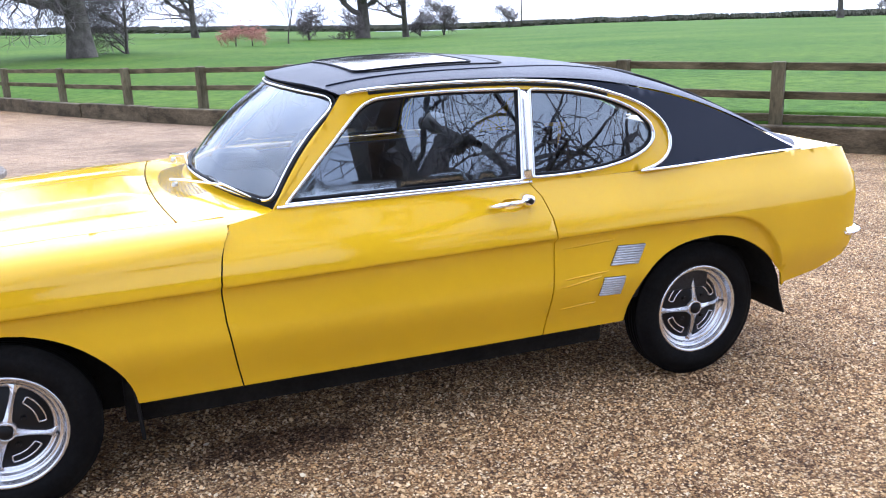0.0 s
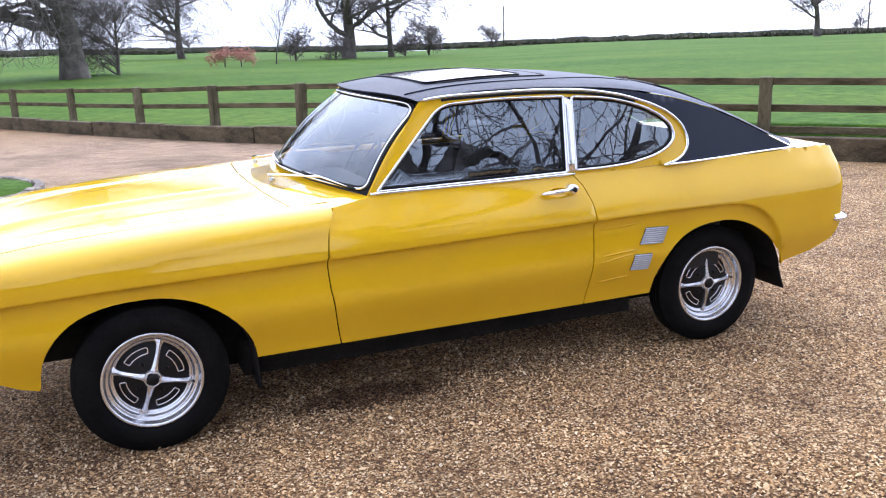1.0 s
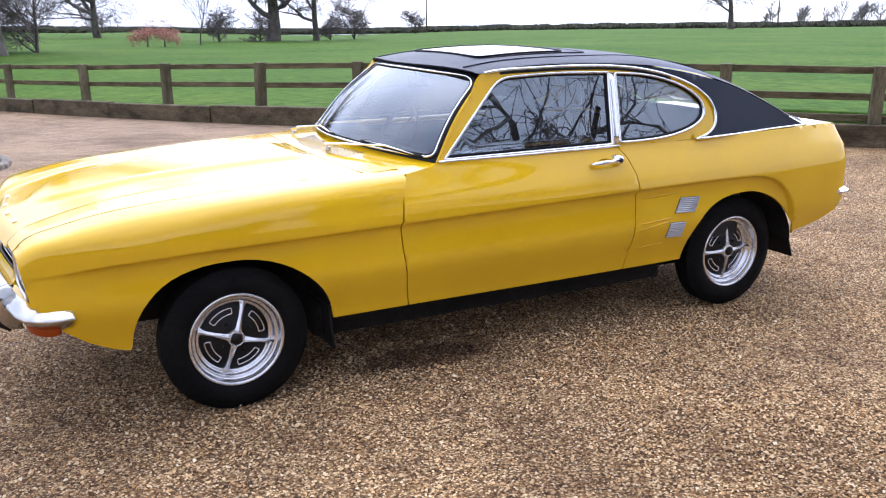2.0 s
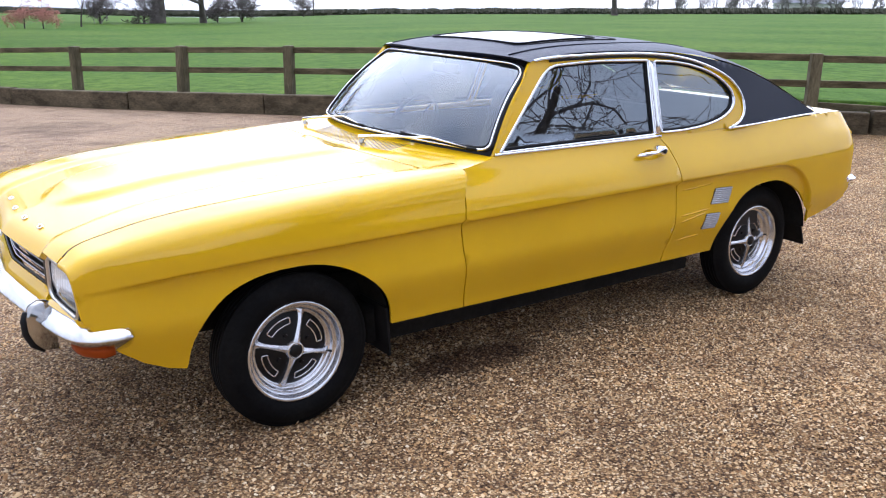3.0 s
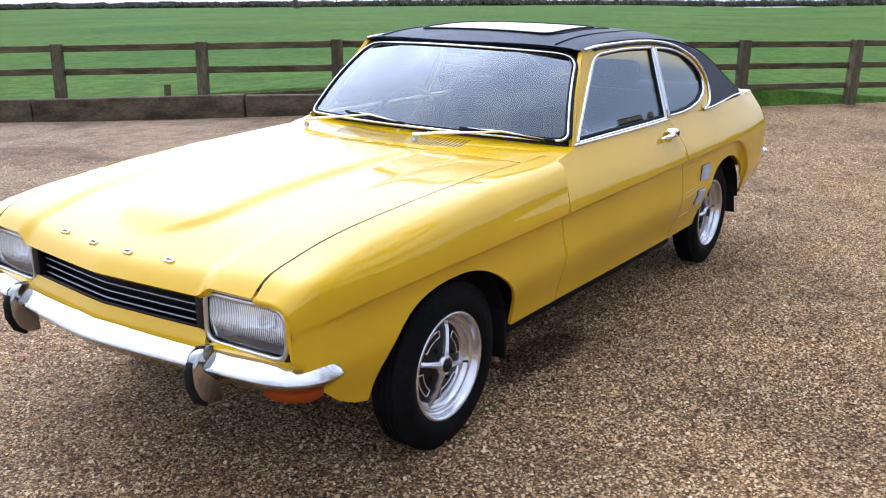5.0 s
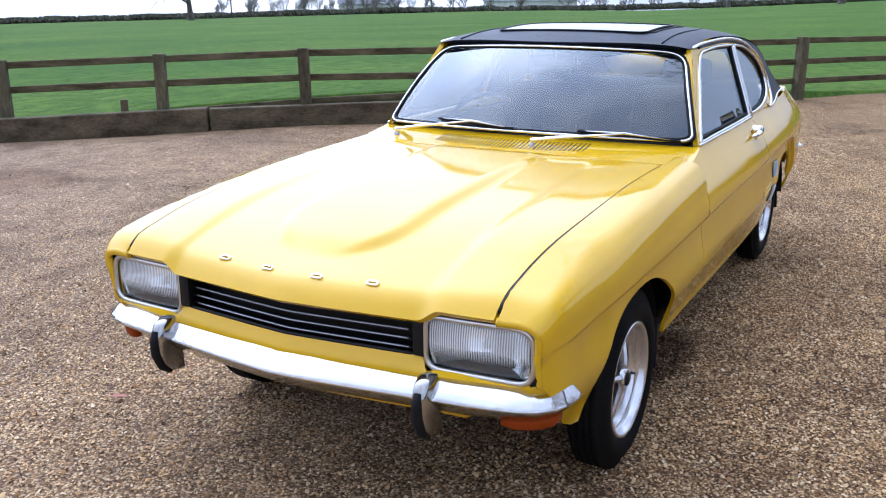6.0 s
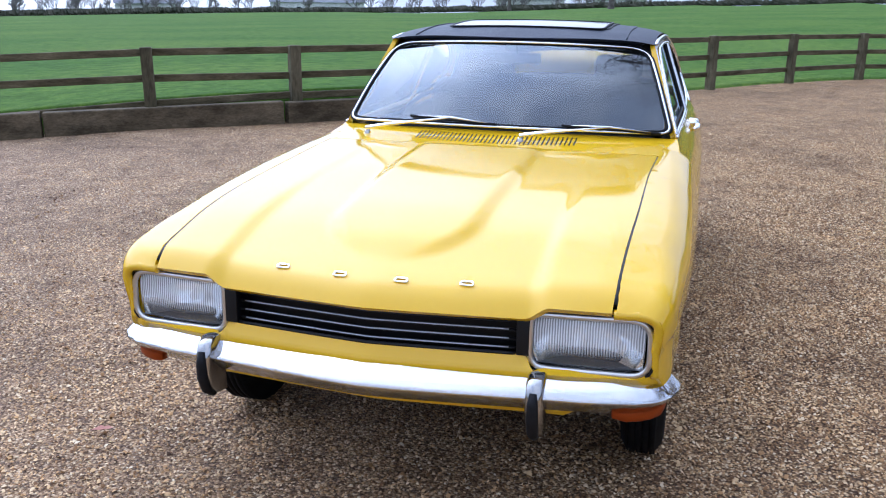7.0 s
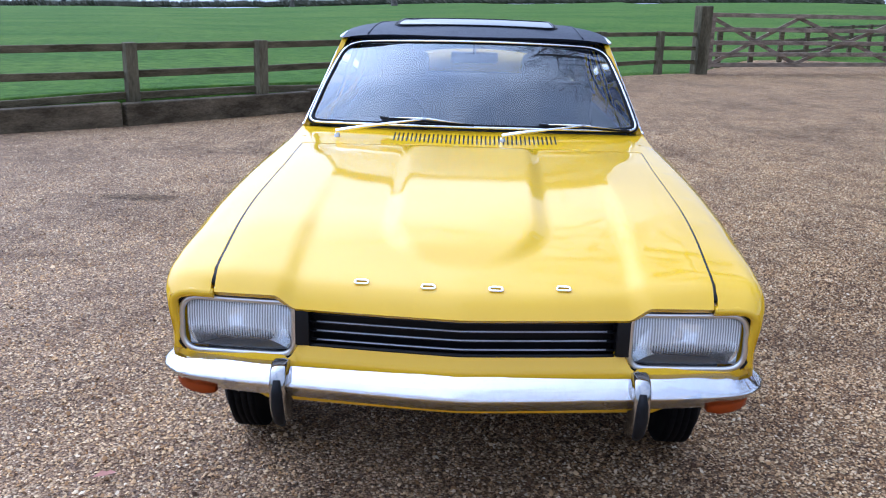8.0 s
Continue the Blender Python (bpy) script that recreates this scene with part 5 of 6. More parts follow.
for y in (-0.36, 0.36):
    seat = tagged(new("front_seat"), "black vinyl bucket seat")
    seat.parent = car
    bm = bmesh.new()
    box(bm, (0.02, y - 0.25, 0.42), (0.52, y + 0.25, 0.58), 0.05)
    part("cushion", bm, SEAT, seat)
    bm = bmesh.new()
    box(bm, (-0.065, -0.245, 0.0), (0.065, 0.245, 0.50), 0.055, Matrix.Translation((0.50, y, 0.52)) @ Euler((0, radians(18), 0)).to_matrix().to_4x4())
    part("backrest", bm, SEAT, seat)
    bm = bmesh.new()
    box(bm, (-0.04, -0.12, 0.0), (0.04, 0.12, 0.13), 0.035, Matrix.Translation((0.655, y, 1.005)) @ Euler((0, radians(14), 0)).to_matrix().to_4x4())
    part("head_restraint", bm, SEAT, seat)
bench = tagged(new("rear_seat"), "black vinyl rear bench")
bench.parent = car
bm = bmesh.new()
box(bm, (0.95, -0.58, 0.42), (1.35, 0.58, 0.60), 0.05)
part("cushion", bm, SEAT, bench)
bm = bmesh.new()
box(bm, (-0.07, -0.58, 0.0), (0.07, 0.58, 0.42), 0.05, Matrix.Translation((1.30, 0, 0.56)) @ Euler((0, radians(20), 0)).to_matrix().to_4x4())
part("backrest", bm, SEAT, bench)
bm = bmesh.new()
box(bm, (1.38, -0.62, 0.86), (1.72, 0.62, 0.885), 0.01)
part("parcel_shelf", bm, SEAT, car)
for side in (-1, 1):
    bm = bmesh.new()
    box(bm, (-0.40, 0.630, 0.36), (1.36, 0.655, 0.870), 0.012, Matrix.Diagonal((1, side, 1, 1)))
    bmesh.ops.recalc_face_normals(bm, faces=bm.faces[:])
    part("door_card", bm, SEAT, car)
mirror = tagged(new("rear_view_mirror"), "interior mirror on the screen header")
mirror.parent = car
bm = bmesh.new()
box(bm, (-0.155, -0.10, 1.135), (-0.135, 0.10, 1.180), 0.008)
part("mirror_body", bm, TRIM, mirror)
bm = bmesh.new()
tube(bm, [(-0.145, 0, 1.17), (-0.18, 0, 1.235)], 0.007, 6)
part("stem", bm, BLACK, mirror)


# ---- the ground ----
CX, CY = -2.0, -3.0
FENCE = [(-3.7, 20.7), (-2.47, 17.95), (-1.32, 15.28), (-0.25, 12.78), (0.77, 10.98), (1.75, 9.15), (2.73, 7.77), (3.66, 6.30), (4.48, 4.90), (5.47, 3.66), (6.54, 2.53), (8.11, 1.35), (9.47, 0.32), (11.09, -0.90), (12.84, -2.22), (14.2, -3.53)]
GATE_POST = (14.6, -4.42)
GATE_DIR = Vector((0.36, -0.93, 0)).normalized()
rng = random.Random(7)


def bearing(x, y):
    return math.degrees(math.atan2(x - CX, y - CY))


_fa = [bearing(x, y) for x, y in FENCE] + [bearing(*GATE_POST)]
_fr = [math.hypot(x - CX, y - CY) for x, y in FENCE] + [math.hypot(GATE_POST[0] - CX, GATE_POST[1] - CY)]
_order = sorted(zip(_fa, _fr))
_fa, _fr = [o[0] for o in _order], [o[1] for o in _order]
far_z = curve_at([(-180, 0.5), (-60, -1.5), (-5, -3.3), (10, -4.4), (20, -5.0), (30, -4.5), (45, -3.8), (60, -2.9), (75, -2.1), (85, -0.8), (95, 0.3), (110, 1.5), (180, 1.0)])
lift_at = curve_at([(-180, 0.0), (-20, 0.12), (0, 0.2), (20, 0.21), (68, 0.22), (76, 0.06), (90, 0.03), (104, 0.0), (180, 0.0)])


def edge_r(a):
    """Distance of the yard's edge in a direction."""
    return float(np.interp(a, [-180, -40, -12] + _fa + [101, 112, 140, 180], [14, 16, 22] + _fr + [23, 27, 16, 14]))


def gravel_z(x, y):
    return -0.040 * max(0.0, y - 4.0) * min(1.0, max(0.0, y - 4.0) / 2.5) - 0.004 * max(0.0, x - 8)


def ground_z(x, y):
    """Height of the meadow outside the yard."""
    a, r = bearing(x, y), math.hypot(x - CX, y - CY)
    re = edge_r(a)
    ex, ey = CX + (x - CX) * re / r, CY + (y - CY) * re / r
    z0 = gravel_z(ex, ey) + float(lift_at(a))
    t = min(1.0, max(0.0, (r - re) / (200.0 - re)))
    roll = 0.05 * noise.noise((x * 0.12, y * 0.12, 0.3)) * min(1, max(0, (r - re) / 6))
    return z0 + (float(far_z(a)) - z0) * t + roll - max(0.0, r - 199) * 0.05


verts, faces = [], []
angs = np.linspace(-180, 180, 241)[:-1]
steps = [0.35, 0.6, 0.85, 0.97, 1.004, 1.012, 1.03, 1.07, 1.13, 1.22, 1.35, 1.55, 1.8, 2.2, 2.7, 3.4, 4.4, 5.8, 7.6, 10, 13, 18, 26, 40, 70, 140]
verts.append((CX, CY, -0.06))
for s in steps:
    for a in angs:
        re = edge_r(a)
        r = re * s
        x, y = CX + r * math.sin(radians(a)), CY + r * math.cos(radians(a))
        z = gravel_z(x, y) - 0.06 if s < 1.01 else ground_z(x, y)
        verts.append((x, y, z))
n = len(angs)
for k in range(n):
    faces.append((0, 1 + (k + 1) % n, 1 + k))
for j in range(len(steps) - 1):
    for k in range(n):
        p, q = 1 + j * n, 1 + (j + 1) * n
        faces.append((p + k, p + (k + 1) % n, q + (k + 1) % n, q + k))
tagged(raw("ground", verts, faces, GRASS, None, "", True), "wide green grass meadow beyond the yard", "meadow", kind="structure")

# gravel yard, its surface slightly uneven
verts, faces = [], []
rings = [0.0] + list(np.linspace(0.5, 9, 26)) + [10, 11, 12.5, 14, 16, 18, 20.5, 23]
angs = np.linspace(-180, 180, 145)[:-1]
for i, rr in enumerate(rings):
    for a in angs:
        r = min(rr, edge_r(a) * 1.004 if rr < 22.9 else edge_r(a) * 1.004)
        x, y = CX + r * math.sin(radians(a)), CY + r * math.cos(radians(a))
        verts.append((x, y, gravel_z(x, y) + 0.010 * noise.noise((x * 0.9, y * 0.9, 0))))
n = len(angs)
for j in range(len(rings) - 1):
    for k in range(n):
        p, q = j * n, (j + 1) * n
        faces.append((p + k, p + (k + 1) % n, q + (k + 1) % n, q + k))
tagged(raw("gravel_yard", verts, faces, GRAVEL, None, "", True), "golden-brown gravel driveway, slightly rutted", "gravel", kind="structure")


def gravel_stones(count):
    g = np.random.default_rng(3)
    xs = np.clip(g.normal(-0.3, 3.3, count), -7, 10)
    ys = np.clip(g.normal(-1.0, 2.9, count), -7, 9)
    # thinning out with distance from the car, within the yard
    keep = np.array([math.hypot(x - CX, y - CY) < edge_r(bearing(x, y)) - 0.25 for x, y in zip(xs, ys)])
    xs, ys = xs[keep], ys[keep]
    m = len(xs)
    base = np.array([(1, 0, 0), (0.3, 0.95, 0), (-0.8, 0.6, 0), (-0.8, -0.6, 0), (0.3, -0.95, 0), (0, 0, 0.75), (0, 0, -0.6)])
    tri = np.array([(0, 1, 5), (1, 2, 5), (2, 3, 5), (3, 4, 5), (4, 0, 5)])
    size = g.lognormal(math.log(0.0044), 0.30, m)
    v = base[None] * size[:, None, None] * g.uniform(0.7, 1.25, (m, 7, 1))
    a = g.uniform(0, 2 * math.pi, m)
    ca, sa = np.cos(a)[:, None], np.sin(a)[:, None]
    x, y, z = v[..., 0] * ca - v[..., 1] * sa, v[..., 0] * sa + v[..., 1] * ca, v[..., 2]
    tilt = g.normal(0, 0.35, (m, 2))
    z = z + x * tilt[:, :1] + y * tilt[:, 1:]
    gz = np.array([gravel_z(p, q) for p, q in zip(xs, ys)]) + g.uniform(-0.002, 0.006, m)
    pts = np.stack([x + xs[:, None], y + ys[:, None], z + gz[:, None] + 0.002], -1)[:, :6]
    idx = (tri[None] + (np.arange(m) * 6)[:, None, None]).reshape(-1, 3)
    me = bpy.data.meshes.new("gravel_stones")
    me.vertices.add(m * 6)
    me.vertices.foreach_set("co", pts.reshape(-1).astype(np.float32))
    me.loops.add(len(idx) * 3)
    me.loops.foreach_set("vertex_index", idx.reshape(-1).astype(np.int32))
    me.polygons.add(len(idx))
    me.polygons.foreach_set("loop_start", (np.arange(len(idx)) * 3).astype(np.int32))
    me.polygons.foreach_set("loop_total", np.full(len(idx), 3, np.int32))
    me.update()
    me.validate()
    me.materials.append(PEBBLE)
    return tagged(new("gravel_stones", me), "loose tan and brown gravel stones on the yard", "gravel", kind="stuff")


# ---- fence, sleepers, gate ----
def beam(a, b, width, height, m=None, bevel=0.008):
    """A bar of timber from a to b, its top edge level across."""
    a, b = Vector(a), Vector(b)
    d = b - a
    bm = bmesh.new()
    L = d.length
    box(bm, (0, -width / 2, -height / 2), (L, width / 2, height / 2), bevel)
    x = d.normalized()
    y = Vector((0, 0, 1)).cross(x).normalized()
    z = x.cross(y)
    mm = Matrix((x, y, z)).transposed().to_4x4()
    mm.translation = a
    bmesh.ops.transform(bm, matrix=mm, verts=bm.verts[:])
    return bm


def post_base(i):
    x, y = FENCE[i]
    a = bearing(x, y)
    return Vector((x, y, gravel_z(x, y) + float(lift_at(a))))


def top_of(i):
    x, y = FENCE[i]
    return float(np.interp(y, [-5, 2.4, 5, 9, 12.7, 15.3, 21], [0.80, 0.85, 0.845, 0.69, 0.52, 0.41, 0.18]))


fence = tagged(new("rail_fence"), "weathered brown timber post-and-rail fence along the meadow", "fence")
for i in range(len(FENCE)):
    b = post_base(i)
    d = (Vector(FENCE[min(i + 1, len(FENCE) - 1)]) - Vector(FENCE[max(i - 1, 0)])).normalized()
    ang = math.atan2(d.y, d.x)
    bm = bmesh.new()
    w = 0.058 + 0.006 * rng.random()
    box(bm, (-w, -w, -0.35), (w, w, top_of(i) - b.z), 0.008, Matrix.Translation(b) @ Euler((rng.uniform(-0.015, 0.015), rng.uniform(-0.02, 0.02), ang + rng.uniform(-0.06, 0.06))).to_matrix().to_4x4())
    part("post", bm, POSTWOOD, fence, smooth=False)
for i in range(len(FENCE) - 1):
    p, q = post_base(i), post_base(i + 1)
    d = (q - p)
    nrm = Vector((d.y, -d.x, 0)).normalized()
    for frac in (0.045, 0.32, 0.585):
        h0, h1 = top_of(i) - frac - 0.01, top_of(i + 1) - frac - 0.01
        if frac > 0.5 and i < 11:
            h0, h1 = p.z - 0.045, q.z - 0.045
        off = nrm * -0.045
        a, b = Vector((p.x, p.y, h0)) + off, Vector((q.x, q.y, h1)) + off
        a.z += rng.uniform(-0.008, 0.008)
        b.z += rng.uniform(-0.008, 0.008)
        part("rail", beam(a - d.normalized() * 0.03, b + d.normalized() * 0.03, 0.036, 0.078), WOOD, fence, smooth=False)

# short stake standing between two posts
bm = bmesh.new()
box(bm, (-0.04, -0.04, -0.30), (0.04, 0.04, 0.40), 0.006, Matrix.Translation((3.38, 6.62, gravel_z(3.38, 6.62))) @ Euler((0.02, 0.03, 0.9)).to_matrix().to_4x4())
part("stake", bm, WOOD, fence, smooth=False)
# retaining wall of sleepers in front of the raised meadow
wall = tagged(new("sleeper_wall"), "dark timber sleepers edging the gravel below the fence", "retaining wall")
pts = [Vector((x, y, 0)) for x, y in FENCE[:12]]
pos = []
for a, b in zip(pts, pts[1:]):
    pos += [a.lerp(b, t / 20) for t in range(20)]
length = [0.0]
for a, b in zip(pos, pos[1:]):
    length.append(length[-1] + (b - a).length)


def along(s):
    i = min(max(int(np.searchsorted(length, s)) - 1, 0), len(pos) - 2)
    t = (s - length[i]) / max(length[i + 1] - length[i], 1e-6)
    return pos[i].lerp(pos[i + 1], t)


s = 0.0
while s < length[-1] - 1.2:
    e = min(s + rng.uniform(2.2, 2.6), length[-1] - 0.05)
    a, b = along(s), along(e)
    d = (b - a).normalized()
    nrm = Vector((d.y, -d.x, 0)).normalized() * -1
    toward = Vector((CX, CY, 0)) - a
    if nrm.dot(toward) < 0:
        nrm = -nrm
    off = 0.16 + rng.uniform(-0.012, 0.012)
    a, b = a + nrm * off, b + nrm * off
    h = 0.280 + rng.uniform(-0.015, 0.015)
    a.z, b.z = gravel_z(a.x, a.y) + h / 2 - 0.03, gravel_z(b.x, b.y) + h / 2 - 0.03
    part("sleeper", beam(a + d * 0.006, b - d * 0.006, 0.14, h, bevel=0.014), SLEEPER, wall, smooth=False)
    s = e

# five-bar field gate
gp = Vector((*GATE_POST, gravel_z(*GATE_POST)))
last = post_base(len(FENCE) - 1)
for frac in (0.045, 0.32, 0.585):
    h = top_of(len(FENCE) - 1) - frac - 0.01
    part("rail", beam(Vector((last.x, last.y, h)), Vector((gp.x, gp.y, h)), 0.036, 0.078), WOOD, fence, smooth=False)
gate = tagged(new("field_gate"), "closed brown timber five-bar field gate with crossed braces", "gate")
bm = bmesh.new()
box(bm, (-0.13, -0.13, -0.3), (0.13, 0.13, 1.33), 0.02, Matrix.Translation(gp) @ Euler((0, 0, math.atan2(GATE_DIR.y, GATE_DIR.x))).to_matrix().to_4x4())
gpost = tagged(part("gate_post", bm, POSTWOOD, None, smooth=False), "thick square timber gate post", "gate post")
GL, MID = 4.9, 2.15
g0 = gp + GATE_DIR * 0.2
for k, h in enumerate((0.16, 0.37, 0.60, 0.86, 1.14)):
    z0 = Vector((0, 0, h + 0.02))
    part("bar", beam(g0 + z0, g0 + GATE_DIR * GL + z0, 0.035, 0.085, bevel=0.006), GATEWOOD, gate, smooth=False)
for d0 in (0.04, GL - 0.04):
    part("stile", beam(g0 + GATE_DIR * d0 + Vector((0, 0, 0.10)), g0 + GATE_DIR * (d0 + 0.001) + Vector((0, 0, 1.20)), 0.045, 0.085, bevel=0.006), GATEWOOD, gate, smooth=False)
for a0, a1, b0, b1 in ((0.05, 0.18, MID, 1.12), (MID, 1.12, GL - 0.1, 0.18), (0.05, 1.1, MID, 0.2), (MID, 0.2, GL - 0.1, 1.1)):
    side_off = Vector((-GATE_DIR.y, GATE_DIR.x, 0)) * 0.04
    part("brace", beam(g0 + GATE_DIR * a0 + Vector((0, 0, a1)) + side_off, g0 + GATE_DIR * b0 + Vector((0, 0, b1)) + side_off, 0.03, 0.075, bevel=0.005), GATEWOOD, gate, smooth=False)
gend = gp + GATE_DIR * (GL + 0.42)
copy_thing(gpost, Matrix.Translation(gend - gp))
# fence behind the gate along the track
back = tagged(new("track_fence"), "distant timber post-and-rail fence behind the gate", "fence")
bp = [Vector((15.1 + 1.42 * k, -4.15 - 1.12 * k, 0)) for k in range(1, 11)]
for p in bp:
    p.z = ground_z(p.x, p.y)
    bm = bmesh.new()
    box(bm, (-0.055, -0.055, -0.3), (0.055, 0.055, 0.86), 0.008, Matrix.Translation(p))
    part("post", bm, WOOD, back, smooth=False)
for p, q in zip(bp, bp[1:]):
    for h in (0.24, 0.52, 0.80):
        part("rail", beam(p + Vector((0, 0, h)), q + Vector((0, 0, h)), 0.035, 0.08), WOOD, back, smooth=False)

# grass island with stone edging on the drive
isl = []
for k in range(40):
    a = 2 * math.pi * k / 40
    isl.append((-3.55 + 1.68 * math.cos(a), 6.3 + 1.6 * math.sin(a)))
bm = bmesh.new()
c0 = bm.verts.new((-3.55, 6.3, gravel_z(-3.55, 6.3) + 0.10))
r1 = [bm.verts.new((x, y, gravel_z(x, y) + 0.045)) for x, y in isl]
r2 = [bm.verts.new((x, y, gravel_z(x, y) - 0.05)) for x, y in isl]
for k in range(40):
    bm.faces.new((c0, r1[k], r1[(k + 1) % 40]))
    bm.faces.new((r1[k], r2[k], r2[(k + 1) % 40], r1[(k + 1) % 40]))
bmesh.ops.recalc_face_normals(bm, faces=bm.faces[:])
island = tagged(part("grass_island", bm, GRASS), "round mown grass island edged with small stones", "lawn", kind="structure")
for k in range(60):
    a = 2 * math.pi * k / 60
    x, y = -3.55 + 1.75 * math.cos(a), 6.3 + 1.67 * math.sin(a)
    bm = bmesh.new()
    box(bm, (-0.045, -0.08, -0.04), (0.045, 0.08, 0.055 + rng.uniform(-0.012, 0.012)), 0.015, Matrix.Translation((x, y, gravel_z(x, y))) @ Euler((0, 0, a + rng.uniform(-0.1, 0.1))).to_matrix().to_4x4())
    part("edging_stone", bm, KERB, island, smooth=False)

# ---- trees ----
def branch_set(seed, height, spread, levels, kids, trunk_r, fork, lean=0.0, droop=0.0, wiggle=0.22, thin=0.006, bends=1):
    """Grows bare limbs: tapered runs of points with a radius each."""
    r = random.Random(seed)
    runs = []

    def grow(p, d, length, radius, level):
        n = (6 if level < 2 else (4 if level < 4 else 3)) * (bends if level < 5 else 1)
        pts, rad = [p.copy()], [radius]
        for k in range(n):
            d = (d + Vector((r.uniform(-1, 1), r.uniform(-1, 1), r.uniform(-0.7, 0.8))) * wiggle * (0.5 if level == 0 else 1) + Vector((0, 0, 0.05 - droop * level))).normalized()
            p = p + d * length / n
            pts.append(p.copy())
            rad.append(max(thin, radius * (1 - 0.62 * (k + 1) / n)))
        runs.append((level, pts, rad))
        if level >= levels:
            return
        m = kids[min(level, len(kids) - 1)]
        for k in range(m):
            t = (fork + (1 - fork) * (k + r.random()) / m) if level == 0 else (0.25 + 0.75 * (k + r.random()) / m)
            i = min(int(t * n), n - 1)
            q = pts[i].lerp(pts[i + 1], t * n - i)
            ang = 2 * math.pi * (k / m + r.random() * 0.3) + level
            axis = d.orthogonal().normalized()
            axis.rotate(Euler((0, 0, ang)))
            open_by = r.uniform(0.55, 1.05) * spread
            nd = (d * math.cos(open_by) + (Euler((0, 0, ang)).to_matrix() @ Vector((1, 0, 0))) * math.sin(open_by) * (1 if level < 2 else 0.6) + axis * (0 if level < 2 else 0.6)).normalized()
            here = rad[i] + (rad[i + 1] - rad[i]) * (t * n - i)
            grow(q, nd, length * r.uniform(0.52, 0.78) * (1.15 if level == 0 else 1), max(thin, here * r.uniform(0.5, 0.72)), level + 1)

    grow(Vector((0, 0, -0.2)), Vector((lean, 0, 1)).normalized(), height * 0.5, trunk_r, 0)
    return runs


def runs_mesh(runs, sides):
    verts, faces = [], []
    for level, pts, rad in runs:
        ns = sides if level == 0 else max(3, sides - 2 * level)
        base = len(verts)
        for i, p in enumerate(pts):
            d = (pts[min(i + 1, len(pts) - 1)] - pts[max(i - 1, 0)]).normalized()
            s = d.orthogonal().normalized()
            u = s.cross(d)
            flare = 1.0 + (0.22 if level == 0 and i == 0 else 0)
            for k in range(ns):
                c, sn = math.cos(2 * math.pi * k / ns), math.sin(2 * math.pi * k / ns)
                verts.append(tuple(p + (s * c + u * sn) * rad[i] * flare))
        for i in range(len(pts) - 1):
            for k in range(ns):
                faces.append((base + i * ns + k, base + i * ns + (k + 1) % ns, base + (i + 1) * ns + (k + 1) % ns, base + (i + 1) * ns + k))
    return verts, faces


def tree(name, x, y, z, label, turn=0.0, category="tree", twig=None, **how):
    t = tagged(new(name), label, category)
    t.matrix_basis = pose(x, y, z, 0, 0, turn)
    runs = branch_set(**how)
    v, f = runs_mesh([r for r in runs if r[0] == 0], 12)
    raw("trunk", v, f, BARK, t, "", True)
    v, f = runs_mesh([r for r in runs if r[0] > 0], 9)
    raw("crown", v, f, twig or TWIG, t, "", False)
    return t


def at(a, r):
    x, y = -1.48 + r * math.sin(radians(a)), -4.06 + r * math.cos(radians(a))
    return x, y, ground_z(x, y)


OAK = "bare winter oak with thick trunk and spreading limbs"
BARE = "bare winter tree standing in the meadow"
BUSH = "bare twiggy bush in the meadow"
tree("oak_tree", *at(0.8, 47), OAK, 20, seed=11, height=15, spread=1.45, levels=5, kids=[13, 7, 5, 4, 3], trunk_r=0.62, fork=0.20, thin=0.010, droop=0.012, wiggle=0.34)
tree("bush", *at(3.2, 50), BUSH, 0, "bush", seed=5, height=6.6, spread=1.25, levels=5, kids=[16, 7, 5, 4, 2], trunk_r=0.10, fork=0.02, thin=0.006)
tree("bare_tree", *at(6.85, 105), BARE, 40, seed=21, height=15, spread=1.3, levels=5, kids=[10, 6, 5, 4, 3], trunk_r=0.40, fork=0.19, thin=0.014, droop=0.0, wiggle=0.3)
for a, turn in ((9.35, 0), (10.3, 130)):
    tree("copper_bush", *at(a, 60), "small shrub with rusty red winter leaves", turn, "bush", RUSTY, seed=8, height=2.3, spread=1.5, levels=4, kids=[8, 5, 4, 4], trunk_r=0.05, fork=0.62, thin=0.009, droop=0.06)
tree("sapling", *at(12.4, 66), "thin bare sapling in the meadow", 0, seed=9, height=5.0, spread=0.6, levels=3, kids=[8, 4, 3], trunk_r=0.06, fork=0.35, thin=0.01)
tree("bush", *at(13.6, 78), BUSH, 10, "bush", seed=31, height=3.4, spread=1.3, levels=4, kids=[11, 6, 5, 4], trunk_r=0.10, fork=0.05, thin=0.012)
tree("bush", *at(16.0, 80), BUSH, 90, "bush", seed=32, height=2.9, spread=1.3, levels=4, kids=[10, 6, 5, 4], trunk_r=0.09, fork=0.05, thin=0.012)
tree("oak_tree", *at(16.8, 84), OAK, 200, seed=14, height=17, spread=1.45, levels=5, kids=[11, 6, 5, 4, 3], trunk_r=0.60, fork=0.22, thin=0.013, droop=0.012, wiggle=0.34)
tree("bare_tree", *at(19.45, 88), BARE, 120, seed=17, height=15, spread=1.25, levels=5, kids=[9, 5, 4, 4, 3], trunk_r=0.30, fork=0.26, thin=0.013, wiggle=0.3)
tree("bush", *at(20.3, 92), BUSH, 40, "bush", seed=35, height=3.0, spread=1.3, levels=4, kids=[11, 6, 5, 4], trunk_r=0.10, fork=0.05, thin=0.012)
